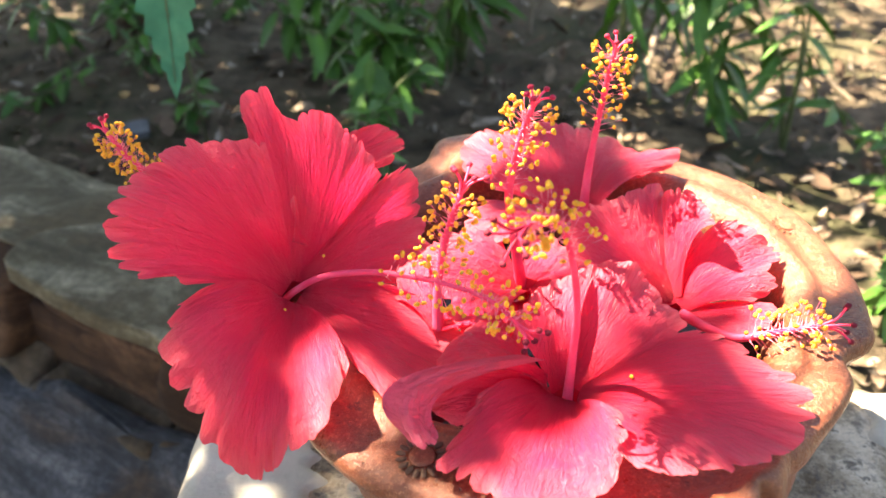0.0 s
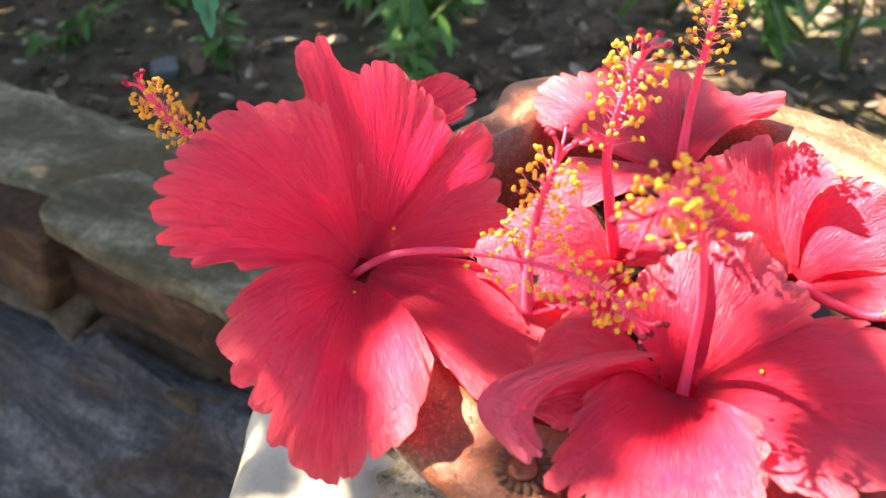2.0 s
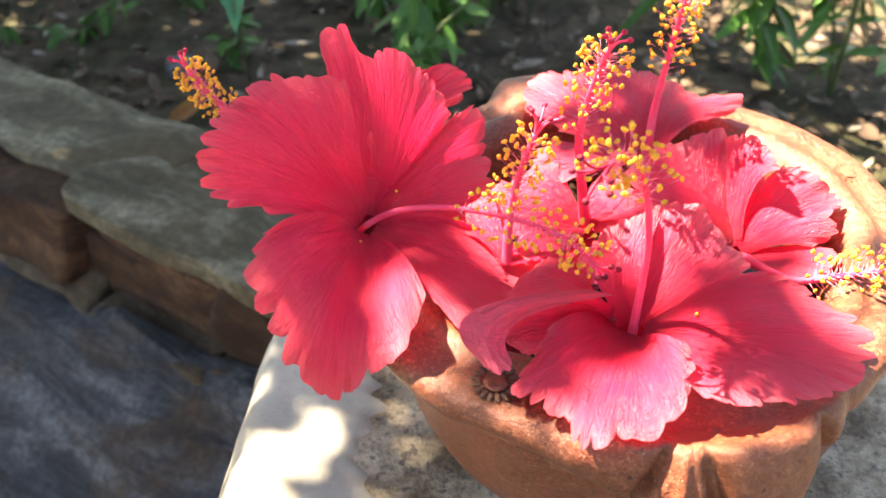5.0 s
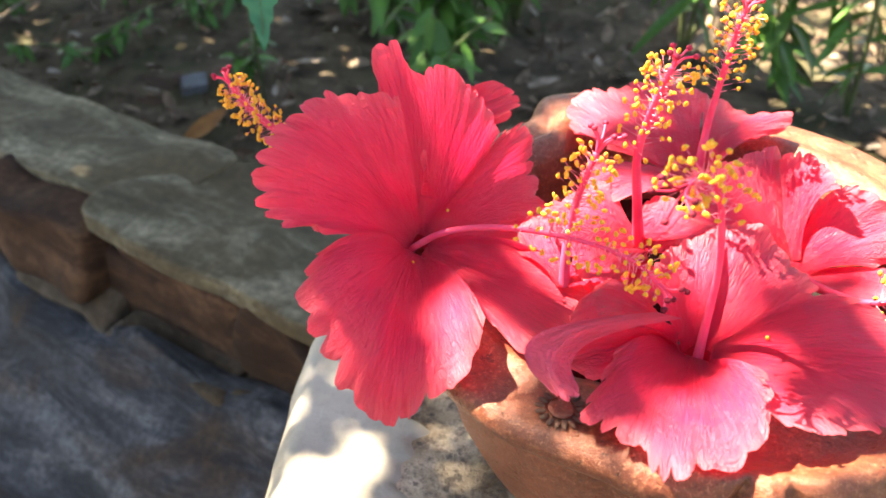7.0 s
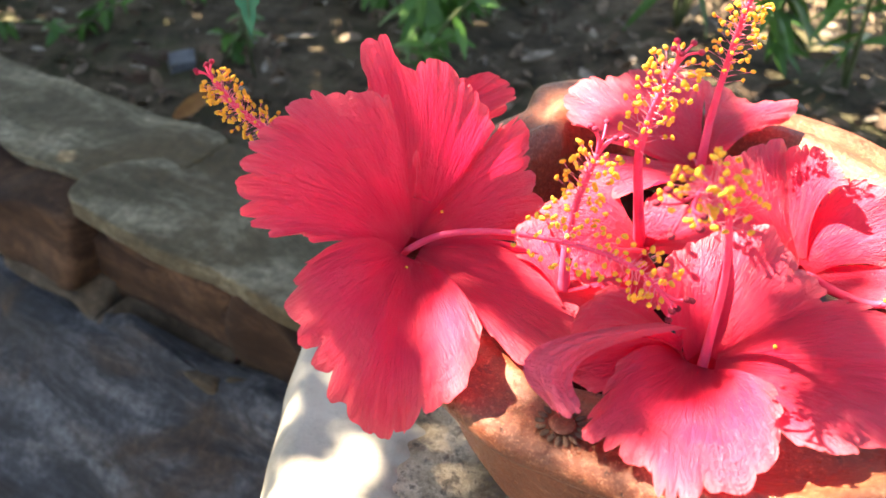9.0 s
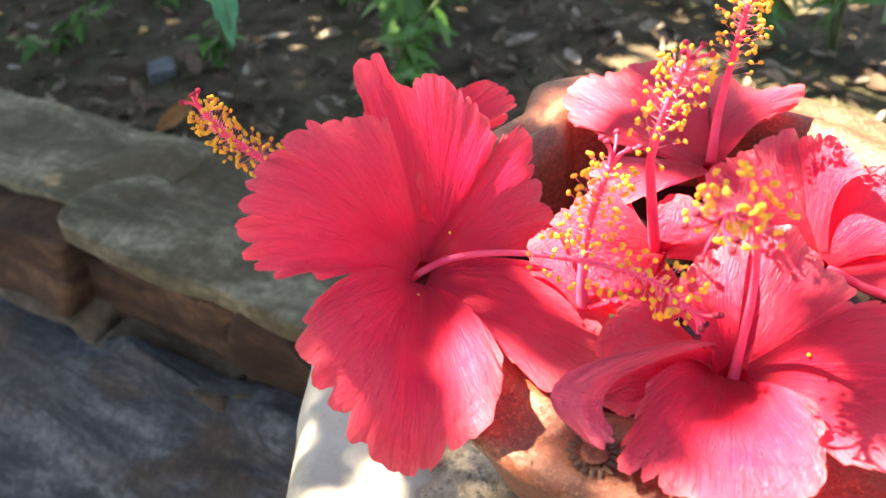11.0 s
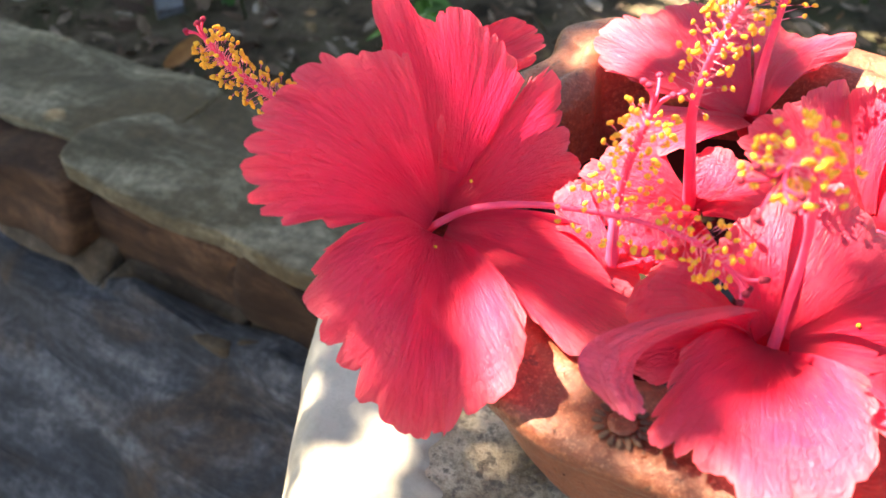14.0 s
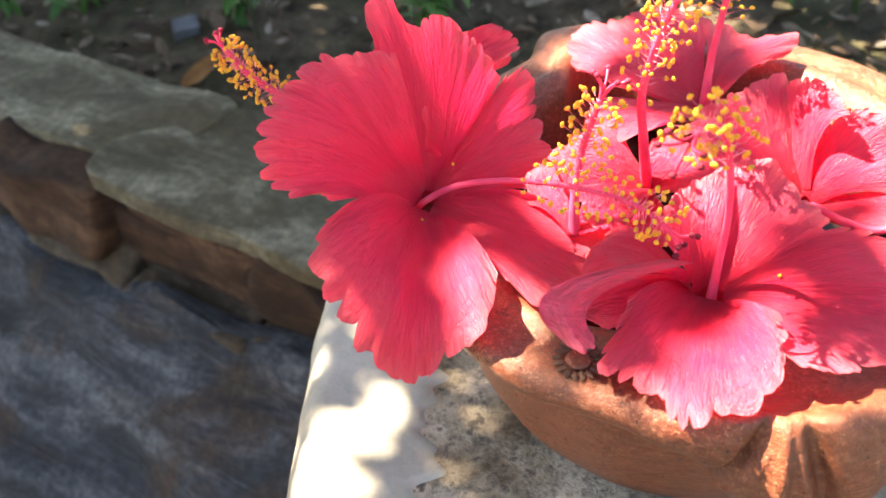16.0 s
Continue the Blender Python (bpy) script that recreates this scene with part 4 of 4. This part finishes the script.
column(flower_d, [(0.0626, 0.3068, 0.6078), (0.0637, 0.311, 0.6249), (0.0656, 0.3135, 0.6414), (0.0675, 0.3148, 0.6563), (0.0692, 0.315, 0.6698), (0.0703, 0.315, 0.6763)], start=0.42, seed=15, spread=0.42, thick=0.0015)

flower_e = flower((0.0957, 0.2622, 0.5879), "coral-pink hibiscus with a pale sunlit petal against the bowl's rim")
petal(flower_e, (0.0971, 0.2623, 0.5899), [(0.1013, 0.2752, 0.6002), (0.1068, 0.2762, 0.6027), (0.1110, 0.2732, 0.6034), (0.1149, 0.2674, 0.6021), (0.1126, 0.2636, 0.6005), (0.1131, 0.2600, 0.5990), (0.1090, 0.2574, 0.5958)], [(0.1097, 0.2874, 0.6091), (0.1196, 0.2914, 0.6119), (0.1302, 0.2859, 0.6105), (0.1379, 0.2759, 0.6065), (0.1310, 0.2662, 0.6059), (0.1326, 0.2595, 0.6017), (0.1238, 0.2539, 0.5984)], rag=0.078, lobes=13, seed=51, ripple=0.0014)
petal(flower_e, (0.0976, 0.2600, 0.5885), [(0.1142, 0.2585, 0.5952), (0.1134, 0.2537, 0.5939), (0.1065, 0.2487, 0.5927), (0.0993, 0.2531, 0.5908)], [(0.1321, 0.2537, 0.5991), (0.1287, 0.2446, 0.5973), (0.1152, 0.2367, 0.5945), (0.1016, 0.2427, 0.5934)], rag=0.062, lobes=6, seed=52)
petal(flower_e, (0.0948, 0.2634, 0.5899), [(0.0821, 0.2705, 0.5937), (0.0951, 0.2782, 0.5979), (0.1066, 0.2767, 0.5984)], [(0.0747, 0.2843, 0.6026), (0.0984, 0.2978, 0.6089), (0.1137, 0.2934, 0.6068)], rag=0.062, lobes=5, seed=53)
petal(flower_e, (0.0937, 0.2644, 0.5913), [(0.0725, 0.2639, 0.6023), (0.0743, 0.2725, 0.6069), (0.0800, 0.2791, 0.6087), (0.0887, 0.2845, 0.6068), (0.0944, 0.2852, 0.6040)], [(0.0508, 0.2631, 0.6096), (0.0517, 0.2816, 0.6175), (0.0706, 0.2949, 0.6204), (0.0903, 0.3089, 0.6192), (0.1013, 0.3071, 0.6144)], rag=0.078, lobes=9, seed=54, ripple=0.0016)
petal(flower_e, (0.0952, 0.2668, 0.5911), [(0.0941, 0.2844, 0.6046), (0.0982, 0.2834, 0.6096), (0.1002, 0.2807, 0.6126), (0.1022, 0.2769, 0.6107)], [(0.0949, 0.3070, 0.6164), (0.1034, 0.2965, 0.6234), (0.1078, 0.2848, 0.6241), (0.1106, 0.2732, 0.6218)], rag=0.078, lobes=7, seed=55, ripple=0.0014)
throat(flower_e, (0.0967, 0.2631, 0.5873), (-0.081, -0.513, 0.854))
column(flower_e, [(0.0986, 0.2596, 0.5875), (0.1029, 0.2425, 0.5945), (0.1106, 0.233, 0.598), (0.1205, 0.2304, 0.6021), (0.1312, 0.2303, 0.6046), (0.1377, 0.2295, 0.6064)], start=0.45, seed=16, spread=0.5, thick=0.0016, stig=1.4, dark=True)

flower_g = flower((-0.0894, 0.3112, 0.6163), 'coral-pink hibiscus hidden behind the largest bloom, its yellow-tipped column showing')
petal(flower_g, (-0.0781, 0.3078, 0.6125), [(-0.0572, 0.3211, 0.6219), (-0.0537, 0.3201, 0.6237), (-0.0496, 0.3163, 0.6234), (-0.0491, 0.3114, 0.6218), (-0.0516, 0.3080, 0.6191)], [(-0.0382, 0.3308, 0.6367), (-0.0286, 0.3317, 0.6373), (-0.0181, 0.3256, 0.6366), (-0.0166, 0.3166, 0.6311), (-0.0247, 0.3114, 0.6265)], rag=0.05, lobes=4, seed=71, ripple=0.0030)
petal(flower_g, (-0.0879, 0.2997, 0.6108), [(-0.0871, 0.2736, 0.6177), (-0.0918, 0.2620, 0.6192), (-0.0947, 0.2763, 0.6218)], [(-0.0877, 0.2425, 0.6179), (-0.0947, 0.2428, 0.6189), (-0.1018, 0.2600, 0.6173)], rag=0.062, lobes=5, seed=73)
column(flower_g, [(-0.0872, 0.2978, 0.6117), (-0.1058, 0.3003, 0.6197), (-0.1209, 0.3029, 0.6276), (-0.1325, 0.3075, 0.6355), (-0.1405, 0.3125, 0.6440)], start=0.24, seed=17, spread=0.5, thick=0.0018, count=150, reach=0.82)

# ---------------------------------------------------------------- plants behind the wall
def toothed_leaf():
    leaf = tagged(new("hanging_leaf"), "blue-green toothed leaf hanging from a thin stalk", "leaf")
    m = look((-0.196, 0.578, 0.648), (-0.185, 0.520, 0.567)) @ pose(0, 0, 0, -90, 0, 0)
    rows, length = 41, 0.100
    verts, faces = [], []
    for i in range(rows):
        u = i / (rows - 1)
        saw = (u * 7.5) % 1.0
        w = 0.030 * min(1.0, (u / 0.10) ** 0.7) * (1 - u) ** 0.95 * (0.80 + 0.34 * saw if u < 0.85 else 0.95)
        for j in range(5):
            v = j / 2 - 1
            verts.append(m @ Vector((v * w, u * length, 0.25 * abs(v) * w - 0.010 * math.sin(u * 2.2) + 0.001 * math.sin(u * 30 + v * 3))))
    mesh_object("blade", verts, grid_faces(rows, 5), BLUE_LEAF, leaf)
    v, f = tube([m @ Vector((0, u * length / 12, 0.0006 - 0.010 * math.sin(u / 12 * 2.2))) for u in range(12)], [0.0009 - 0.00006 * u for u in range(12)], 6)
    mesh_object("midrib", v, f, STEM, leaf)
    v, f = tube(spline([(-0.196, 0.578, 0.648), (-0.20, 0.62, 0.69), (-0.25, 0.78, 0.72), (-0.34, 1.0, 0.60), (-0.38, 1.15, 0.19)], 20), [0.0012] * 10 + [0.002] * 10, 6)
    mesh_object("stalk", v, f, STEM, leaf)


toothed_leaf()


def plant(x, y, height, spread, leaves, seed, droop=0.5, length=0.09, width=0.022, material=GREEN_LEAF, label="leafy green plant with long narrow leaves"):
    rnd = random.Random(seed)
    z = ground_height(x, y)
    top = tagged(new("garden_plant"), label, "plant", "plants behind the wall")
    top.location = (x, y, z)
    bpy.context.view_layer.update()
    n = max(3, leaves // 14)
    lv, lf = leaf_mesh(1.0, width / length, 0.3, rows=7)
    me = bpy.data.meshes.new("leaf")
    me.from_pydata([tuple(p) for p in lv], [], lf)
    me.materials.append(material)
    for k in range(n):
        w = rnd.uniform(0, 6.28)
        reach = spread * rnd.uniform(0.2, 1.0)
        h = height * rnd.uniform(0.55, 1.0)
        e = Vector((x + reach * math.cos(w), y + reach * math.sin(w), z + h))
        path = spline([(x, y, z - 0.01), (x + 0.3 * reach * math.cos(w), y + 0.3 * reach * math.sin(w), z + 0.6 * h), tuple(e)], 14)
        v, f = tube(path, [0.004 - 0.0025 * i / 13 for i in range(14)], 6)
        stem = mesh_object("stem", v, f, STEM, top)
        for q in range(leaves // n):
            i = rnd.randint(3, 13)
            az = rnd.uniform(0, 360)
            ln = length * rnd.uniform(0.6, 1.2)
            ob = new("leaf", me)
            ob.parent = stem
            ob.matrix_basis = Matrix.Translation(path[i]) @ pose(0, 0, 0, 0, 0, az) @ pose(0, 0, 0, rnd.uniform(-70, 20) * droop * 1.4, rnd.gauss(0, 20), 0) @ Matrix.Diagonal((ln, ln, ln, 1))


plant(-0.08, 1.30, 0.30, 0.20, 150, 1, length=0.075, width=0.026)
plant(0.02, 1.50, 0.52, 0.24, 120, 8, length=0.12, width=0.024)
plant(-0.20, 1.45, 0.24, 0.18, 80, 9, length=0.07, width=0.026)
plant(0.62, 0.98, 0.16, 0.16, 60, 10, length=0.05, width=0.022)
plant(0.42, 1.22, 0.26, 0.10, 50, 11, length=0.085, width=0.026)
plant(-0.62, 1.62, 0.16, 0.22, 50, 12, length=0.05, width=0.022)
plant(0.30, 1.35, 0.55, 0.25, 70, 2, length=0.13, width=0.020)
plant(-0.12, 1.05, 0.22, 0.16, 60, 3, length=0.07)
plant(0.52, 1.15, 0.34, 0.14, 36, 4, length=0.09)
plant(0.66, 0.80, 0.20, 0.12, 40, 5, length=0.06)
plant(-0.75, 1.55, 0.18, 0.2, 36, 6, length=0.06)
plant(-0.45, 1.75, 0.15, 0.2, 30, 7, length=0.06)
plant(0.47, 0.69, 0.13, 0.09, 56, 18, length=0.042, width=0.020)
plant(-0.42, 1.22, 0.07, 0.13, 46, 13, length=0.032, width=0.016, label="low green weed with small pointed leaves")
plant(-0.72, 1.30, 0.08, 0.15, 52, 14, length=0.035, width=0.017, label="low green weed with small pointed leaves")
plant(-0.58, 1.45, 0.10, 0.14, 44, 15, length=0.040, width=0.016, label="low green weed with small pointed leaves")
plant(-0.95, 1.50, 0.10, 0.16, 48, 16, length=0.040, width=0.018, label="low green weed with small pointed leaves")
plant(-0.28, 1.62, 0.12, 0.16, 50, 17, length=0.045, width=0.017, label="low green weed with small pointed leaves")


def pollen_grain(parent, at, size=0.0007):
    """A single spilt grain of pollen that sticks to a petal."""
    bm = bmesh.new()
    bmesh.ops.create_icosphere(bm, subdivisions=2, radius=size)
    for v in bm.verts:
        v.co *= 1 + 0.2 * wob(v.co.x * 2000, v.co.y * 2000, v.co.z * 2000)
    bmesh.ops.translate(bm, vec=at, verts=bm.verts)
    part("pollen_grain", bm, POLLEN, parent)


pollen_grain(flower_a, (-0.0622, 0.2486, 0.6200), 0.0006)
pollen_grain(flower_a, (-0.0565, 0.2358, 0.6098), 0.0006)
pollen_grain(flower_a, (-0.0446, 0.2596, 0.6173), 0.0006)
pollen_grain(flower_b, (0.0635, 0.1970, 0.6126), 0.0007)


def build_small_things():
    bm = rough_block(0.042, 0.032, 0.022, 4.0, 0.012, 6)
    ob = part("pebble", bm, PEBBLE)
    ob.matrix_basis = pose(-0.50, 1.18, ground_height(-0.50, 1.18) + 0.010, 5, 8, 30)
    tagged(ob, "pale grey pebble lying on the garden soil", "pebble")
    z = ground_height(-0.46, 1.02)
    v, f = leaf_mesh(0.075, 0.045, -0.25, rows=9)
    ob = mesh_object("fallen_leaf", v, f, ORANGE_LEAF)
    ob.matrix_basis = pose(-0.46, 1.00, z + 0.012, 14, 8, -60)
    tagged(ob, "curled orange-brown fallen leaf beside the wall", "leaf")
    v, f = tube(spline([(0.30, 1.30, 0.215), (0.36, 1.42, 0.235), (0.40, 1.56, 0.24), (0.47, 1.72, 0.225)], 24), [0.007 - 0.004 * i / 23 for i in range(24)], 7)
    ob = mesh_object("stick", v, f, DEAD_WOOD)
    tagged(ob, "thin pale dead stick lying on the soil", "stick")


build_small_things()

def dry_stalk(x, y, length, heading, lift, bow, seed):
    """A thin dead stem that rests on the soil at its foot and leans over, with a side twig."""
    rnd = random.Random(seed)
    z = ground_height(x, y)
    way = Vector((math.cos(math.radians(heading)), math.sin(math.radians(heading)), 0))
    tip = Vector((x, y, z - 0.004)) + way * length + Vector((0, 0, lift))
    mid = (Vector((x, y, z)) + tip) / 2 + Vector((0, 0, bow))
    path = spline([(x, y, z - 0.004), tuple(mid), tuple(tip)], 20)
    stalk = tagged(new("dry_stalk"), "thin dead plant stem leaning over the leaf litter", "stalk", "dead stems behind the wall")
    stalk.location = (x, y, z)
    bpy.context.view_layer.update()
    v, f = tube(path, [0.0042 - 0.0028 * i / 19 for i in range(20)], 6)
    mesh_object("stem", v, f, DEAD_WOOD, stalk)
    foot = Vector(path[11])
    twig = [tuple(foot), tuple(foot + way * 0.25 * length + Vector((rnd.uniform(-0.05, 0.05), rnd.uniform(-0.05, 0.05), 0.04)))]
    v, f = tube(spline([twig[0], tuple((Vector(twig[0]) + Vector(twig[1])) / 2 + Vector((0, 0, 0.008))), twig[1]], 10), [0.002 - 0.0012 * i / 9 for i in range(10)], 5)
    mesh_object("twig", v, f, DEAD_WOOD, stalk)


dry_stalk(-1.02, 1.46, 0.55, 34, 0.16, 0.03, 1)
dry_stalk(-0.80, 1.62, 0.44, 12, 0.10, 0.04, 2)
dry_stalk(-0.98, 1.30, 0.36, 62, 0.07, 0.02, 3)
dry_stalk(0.16, 1.62, 0.30, 80, 0.20, 0.02, 4)
dry_stalk(0.70, 1.30, 0.40, 130, 0.10, 0.03, 5)


# ---------------------------------------------------------------- the tree, with unseen foliage added to dapple the light
GAPS = [  # openings left in the added foliage: the spot each lights, and its radius
    (-0.0179, 0.1774, 0.5923, 0.008), (-0.0382, 0.1986, 0.6106, 0.015), (-0.0403, 0.1844, 0.6052, 0.010), (-0.0342, 0.2079, 0.6126, 0.008), (-0.0467, 0.2979, 0.6535, 0.011),
    (-0.0375, 0.3003, 0.6427, 0.007), (-0.0113, 0.3109, 0.6182, 0.007), (-0.0043, 0.2633, 0.6074, 0.012), (0.0048, 0.2336, 0.6088, 0.008), (0.0182, 0.2876, 0.6114, 0.012),
    (0.0434, 0.2760, 0.6074, 0.009), (0.0381, 0.2314, 0.6200, 0.008), (0.0489, 0.2295, 0.6217, 0.006), (0.0309, 0.2600, 0.6672, 0.008), (0.0194, 0.3591, 0.6083, 0.013),
    (0.1008, 0.3458, 0.6125, 0.009), (0.0837, 0.2834, 0.6141, 0.005), (0.0937, 0.2724, 0.6020, 0.007), (0.1168, 0.2749, 0.6069, 0.012), (0.1263, 0.2646, 0.6024, 0.011),
    (0.0653, 0.1820, 0.6104, 0.010), (0.0593, 0.1897, 0.6111, 0.006), (0.1155, 0.1904, 0.6111, 0.009), (0.0194, 0.1472, 0.6144, 0.007), (0.0292, 0.1450, 0.6139, 0.004),
    (0.0362, 0.1689, 0.6153, 0.003), (0.0496, 0.1781, 0.6148, 0.006), (0.0397, 0.1354, 0.6070, 0.005), (0.0597, 0.1422, 0.6079, 0.004), (0.0806, 0.1519, 0.6058, 0.005),
]
LOWER_GAPS = [  # the same for the lower petals, the rim and the pedestal
    (0.125, 0.230, 0.603, 0.013), (0.150, 0.320, 0.602, 0.032), (0.134, 0.346, 0.602, 0.020), (0.152, 0.272, 0.600, 0.008), (0.128, 0.190, 0.600, 0.014),
    (0.060, 0.142, 0.588, 0.005), (0.070, 0.154, 0.602, 0.006), (-0.098, 0.222, 0.490, 0.009), (-0.112, 0.205, 0.490, 0.009), (-0.082, 0.238, 0.490, 0.005), (0.215, 0.275, 0.490, 0.026), (0.250, 0.270, 0.490, 0.030),
    (0.066, 0.303, 0.672, 0.009), (-0.036, 0.197, 0.606, 0.006), (-0.032, 0.181, 0.606, 0.005),
]
SHADE_SPRAYS = [  # leaf sprays added to block the sun: the spot each shades, and its radius
    (-0.0599, 0.1986, 0.6056, 0.015), (-0.0704, 0.2117, 0.6139, 0.010), (-0.0269, 0.3250, 0.6331, 0.012), (0.0096, 0.1741, 0.6076, 0.010), (0.0891, 0.1868, 0.6149, 0.014),
    (0.0783, 0.1693, 0.6126, 0.012),
    (-0.016, 0.229, 0.609, 0.014), (-0.004, 0.212, 0.604, 0.014),
    (-0.095, 0.262, 0.489, 0.016), (-0.113, 0.248, 0.489, 0.012), (-0.037, 0.227, 0.489, 0.020), (-0.024, 0.203, 0.489, 0.016), (-0.068, 0.262, 0.489, 0.012), (-0.012, 0.183, 0.603, 0.006),
]
TREE = Vector((-0.655, 1.74, 0.15))


def build_tree():
    rnd = random.Random(21)
    tree = tagged(new("tree"), "slender dark-barked tree with unseen foliage added to dapple the light", "tree")
    tree.location = TREE
    bpy.context.view_layer.update()
    path = spline([tuple(TREE), (-0.665, 1.77, 0.5), (-0.74, 1.85, 1.2), (-0.90, 1.9, 2.0)], 20)
    v, f = tube(path, [0.075 - 0.03 * i / 19 for i in range(20)], 14)
    mesh_object("trunk", v, f, BARK, tree)
    side = SUN_WAY.cross(Vector((0, 0, 1))).normalized()
    up = side.cross(SUN_WAY).normalized()
    heart = Vector((-0.05, 0.25, 0.58))
    # Unseen limbs added to carry the foliage, kept out of the sun's way.
    for s, u in ((-2.0, 0.3), (-1.6, -1.3), (-0.5, -1.25), (-0.6, 0.55), (-1.1, 0.62)):
        a = heart - SUN_WAY * 2.1 + side * s + up * u
        v, f = tube(spline([tuple(path[-1]), tuple((Vector(path[-1]) + a) / 2 + Vector((0, 0, 0.15))), tuple(a)], 16), [0.03 - 0.024 * i / 15 for i in range(16)], 7)
        mesh_object("limb", v, f, BARK, tree)
    # Foliage added out of view; its holes and sprays shape the sunlight.
    holes = []
    for x, y, z, r in GAPS + LOWER_GAPS:
        d = Vector((x, y, z)) - heart
        holes.append((d.dot(side), d.dot(up), r))
    pieces = []
    facing = SUN_WAY.to_track_quat("Z", "Y").to_matrix().to_4x4()

    def leaf_at(s, u, ln, low, high, dense=False):
        if not dense and any((s - a) ** 2 + (u - b) ** 2 < (r + 0.30 * ln) ** 2 for a, b, r in holes):
            return
        c = heart - SUN_WAY * rnd.uniform(low, high) + side * s + up * u
        m = Matrix.Translation(c) @ facing @ pose(0, 0, 0, rnd.gauss(0, 26), rnd.gauss(0, 26), rnd.uniform(0, 360)) @ Matrix.Translation((0, -ln / 2, 0))
        pieces.append(moved(leaf_mesh(ln, ln * 0.5, 0.2, rows=5), m))

    for k in range(16500):
        s, u = rnd.uniform(-2.7, 1.1), rnd.uniform(-2.0, 0.95)
        if math.hypot((s + 0.80) / 1.75, (u + 0.52) / 1.35) > 1.0 + 0.22 * wob(s * 1.7, u * 1.7, 4):
            continue
        if s < -0.42 and u > -0.44:  # thinned so that sun patches reach the soil on the right
            if rnd.random() < 0.52 and u < 0.5:
                leaf_at(s, u, rnd.uniform(0.045, 0.08), 1.75, 2.2)
            continue
        if math.hypot(s, u) > 0.30:
            leaf_at(s, u, rnd.uniform(0.07, 0.11), 1.75, 2.3 + 0.7 * max(0.0, 1 - math.hypot(s + 0.8, u + 0.5) / 1.6))
    for k in range(2500):
        leaf_at(rnd.uniform(-0.62, 0.2), rnd.uniform(-1.2, -0.28), rnd.uniform(0.07, 0.10), 1.8, 2.3)
    for k in range(2200):
        leaf_at(rnd.uniform(-1.5, -0.35), rnd.uniform(-1.4, -0.46), rnd.uniform(0.05, 0.08), 1.8, 2.2)
    for k in range(13000):
        leaf_at(rnd.uniform(-0.33, 0.33), rnd.uniform(-0.33, 0.33), rnd.uniform(0.018, 0.026), 1.25, 1.6)
    for x, y, z, r in SHADE_SPRAYS:
        d = Vector((x, y, z)) - heart
        for k in range(18):
            w, q = rnd.uniform(0, 6.28), r * math.sqrt(rnd.random())
            leaf_at(d.dot(side) + q * math.cos(w), d.dot(up) + q * math.sin(w), 0.020, 1.3, 1.5, True)
    v, f = joined(pieces)
    crown = mesh_object("crown", v, f, GREEN_LEAF, tree)
    tagged(crown, kind="stuff")


build_tree()
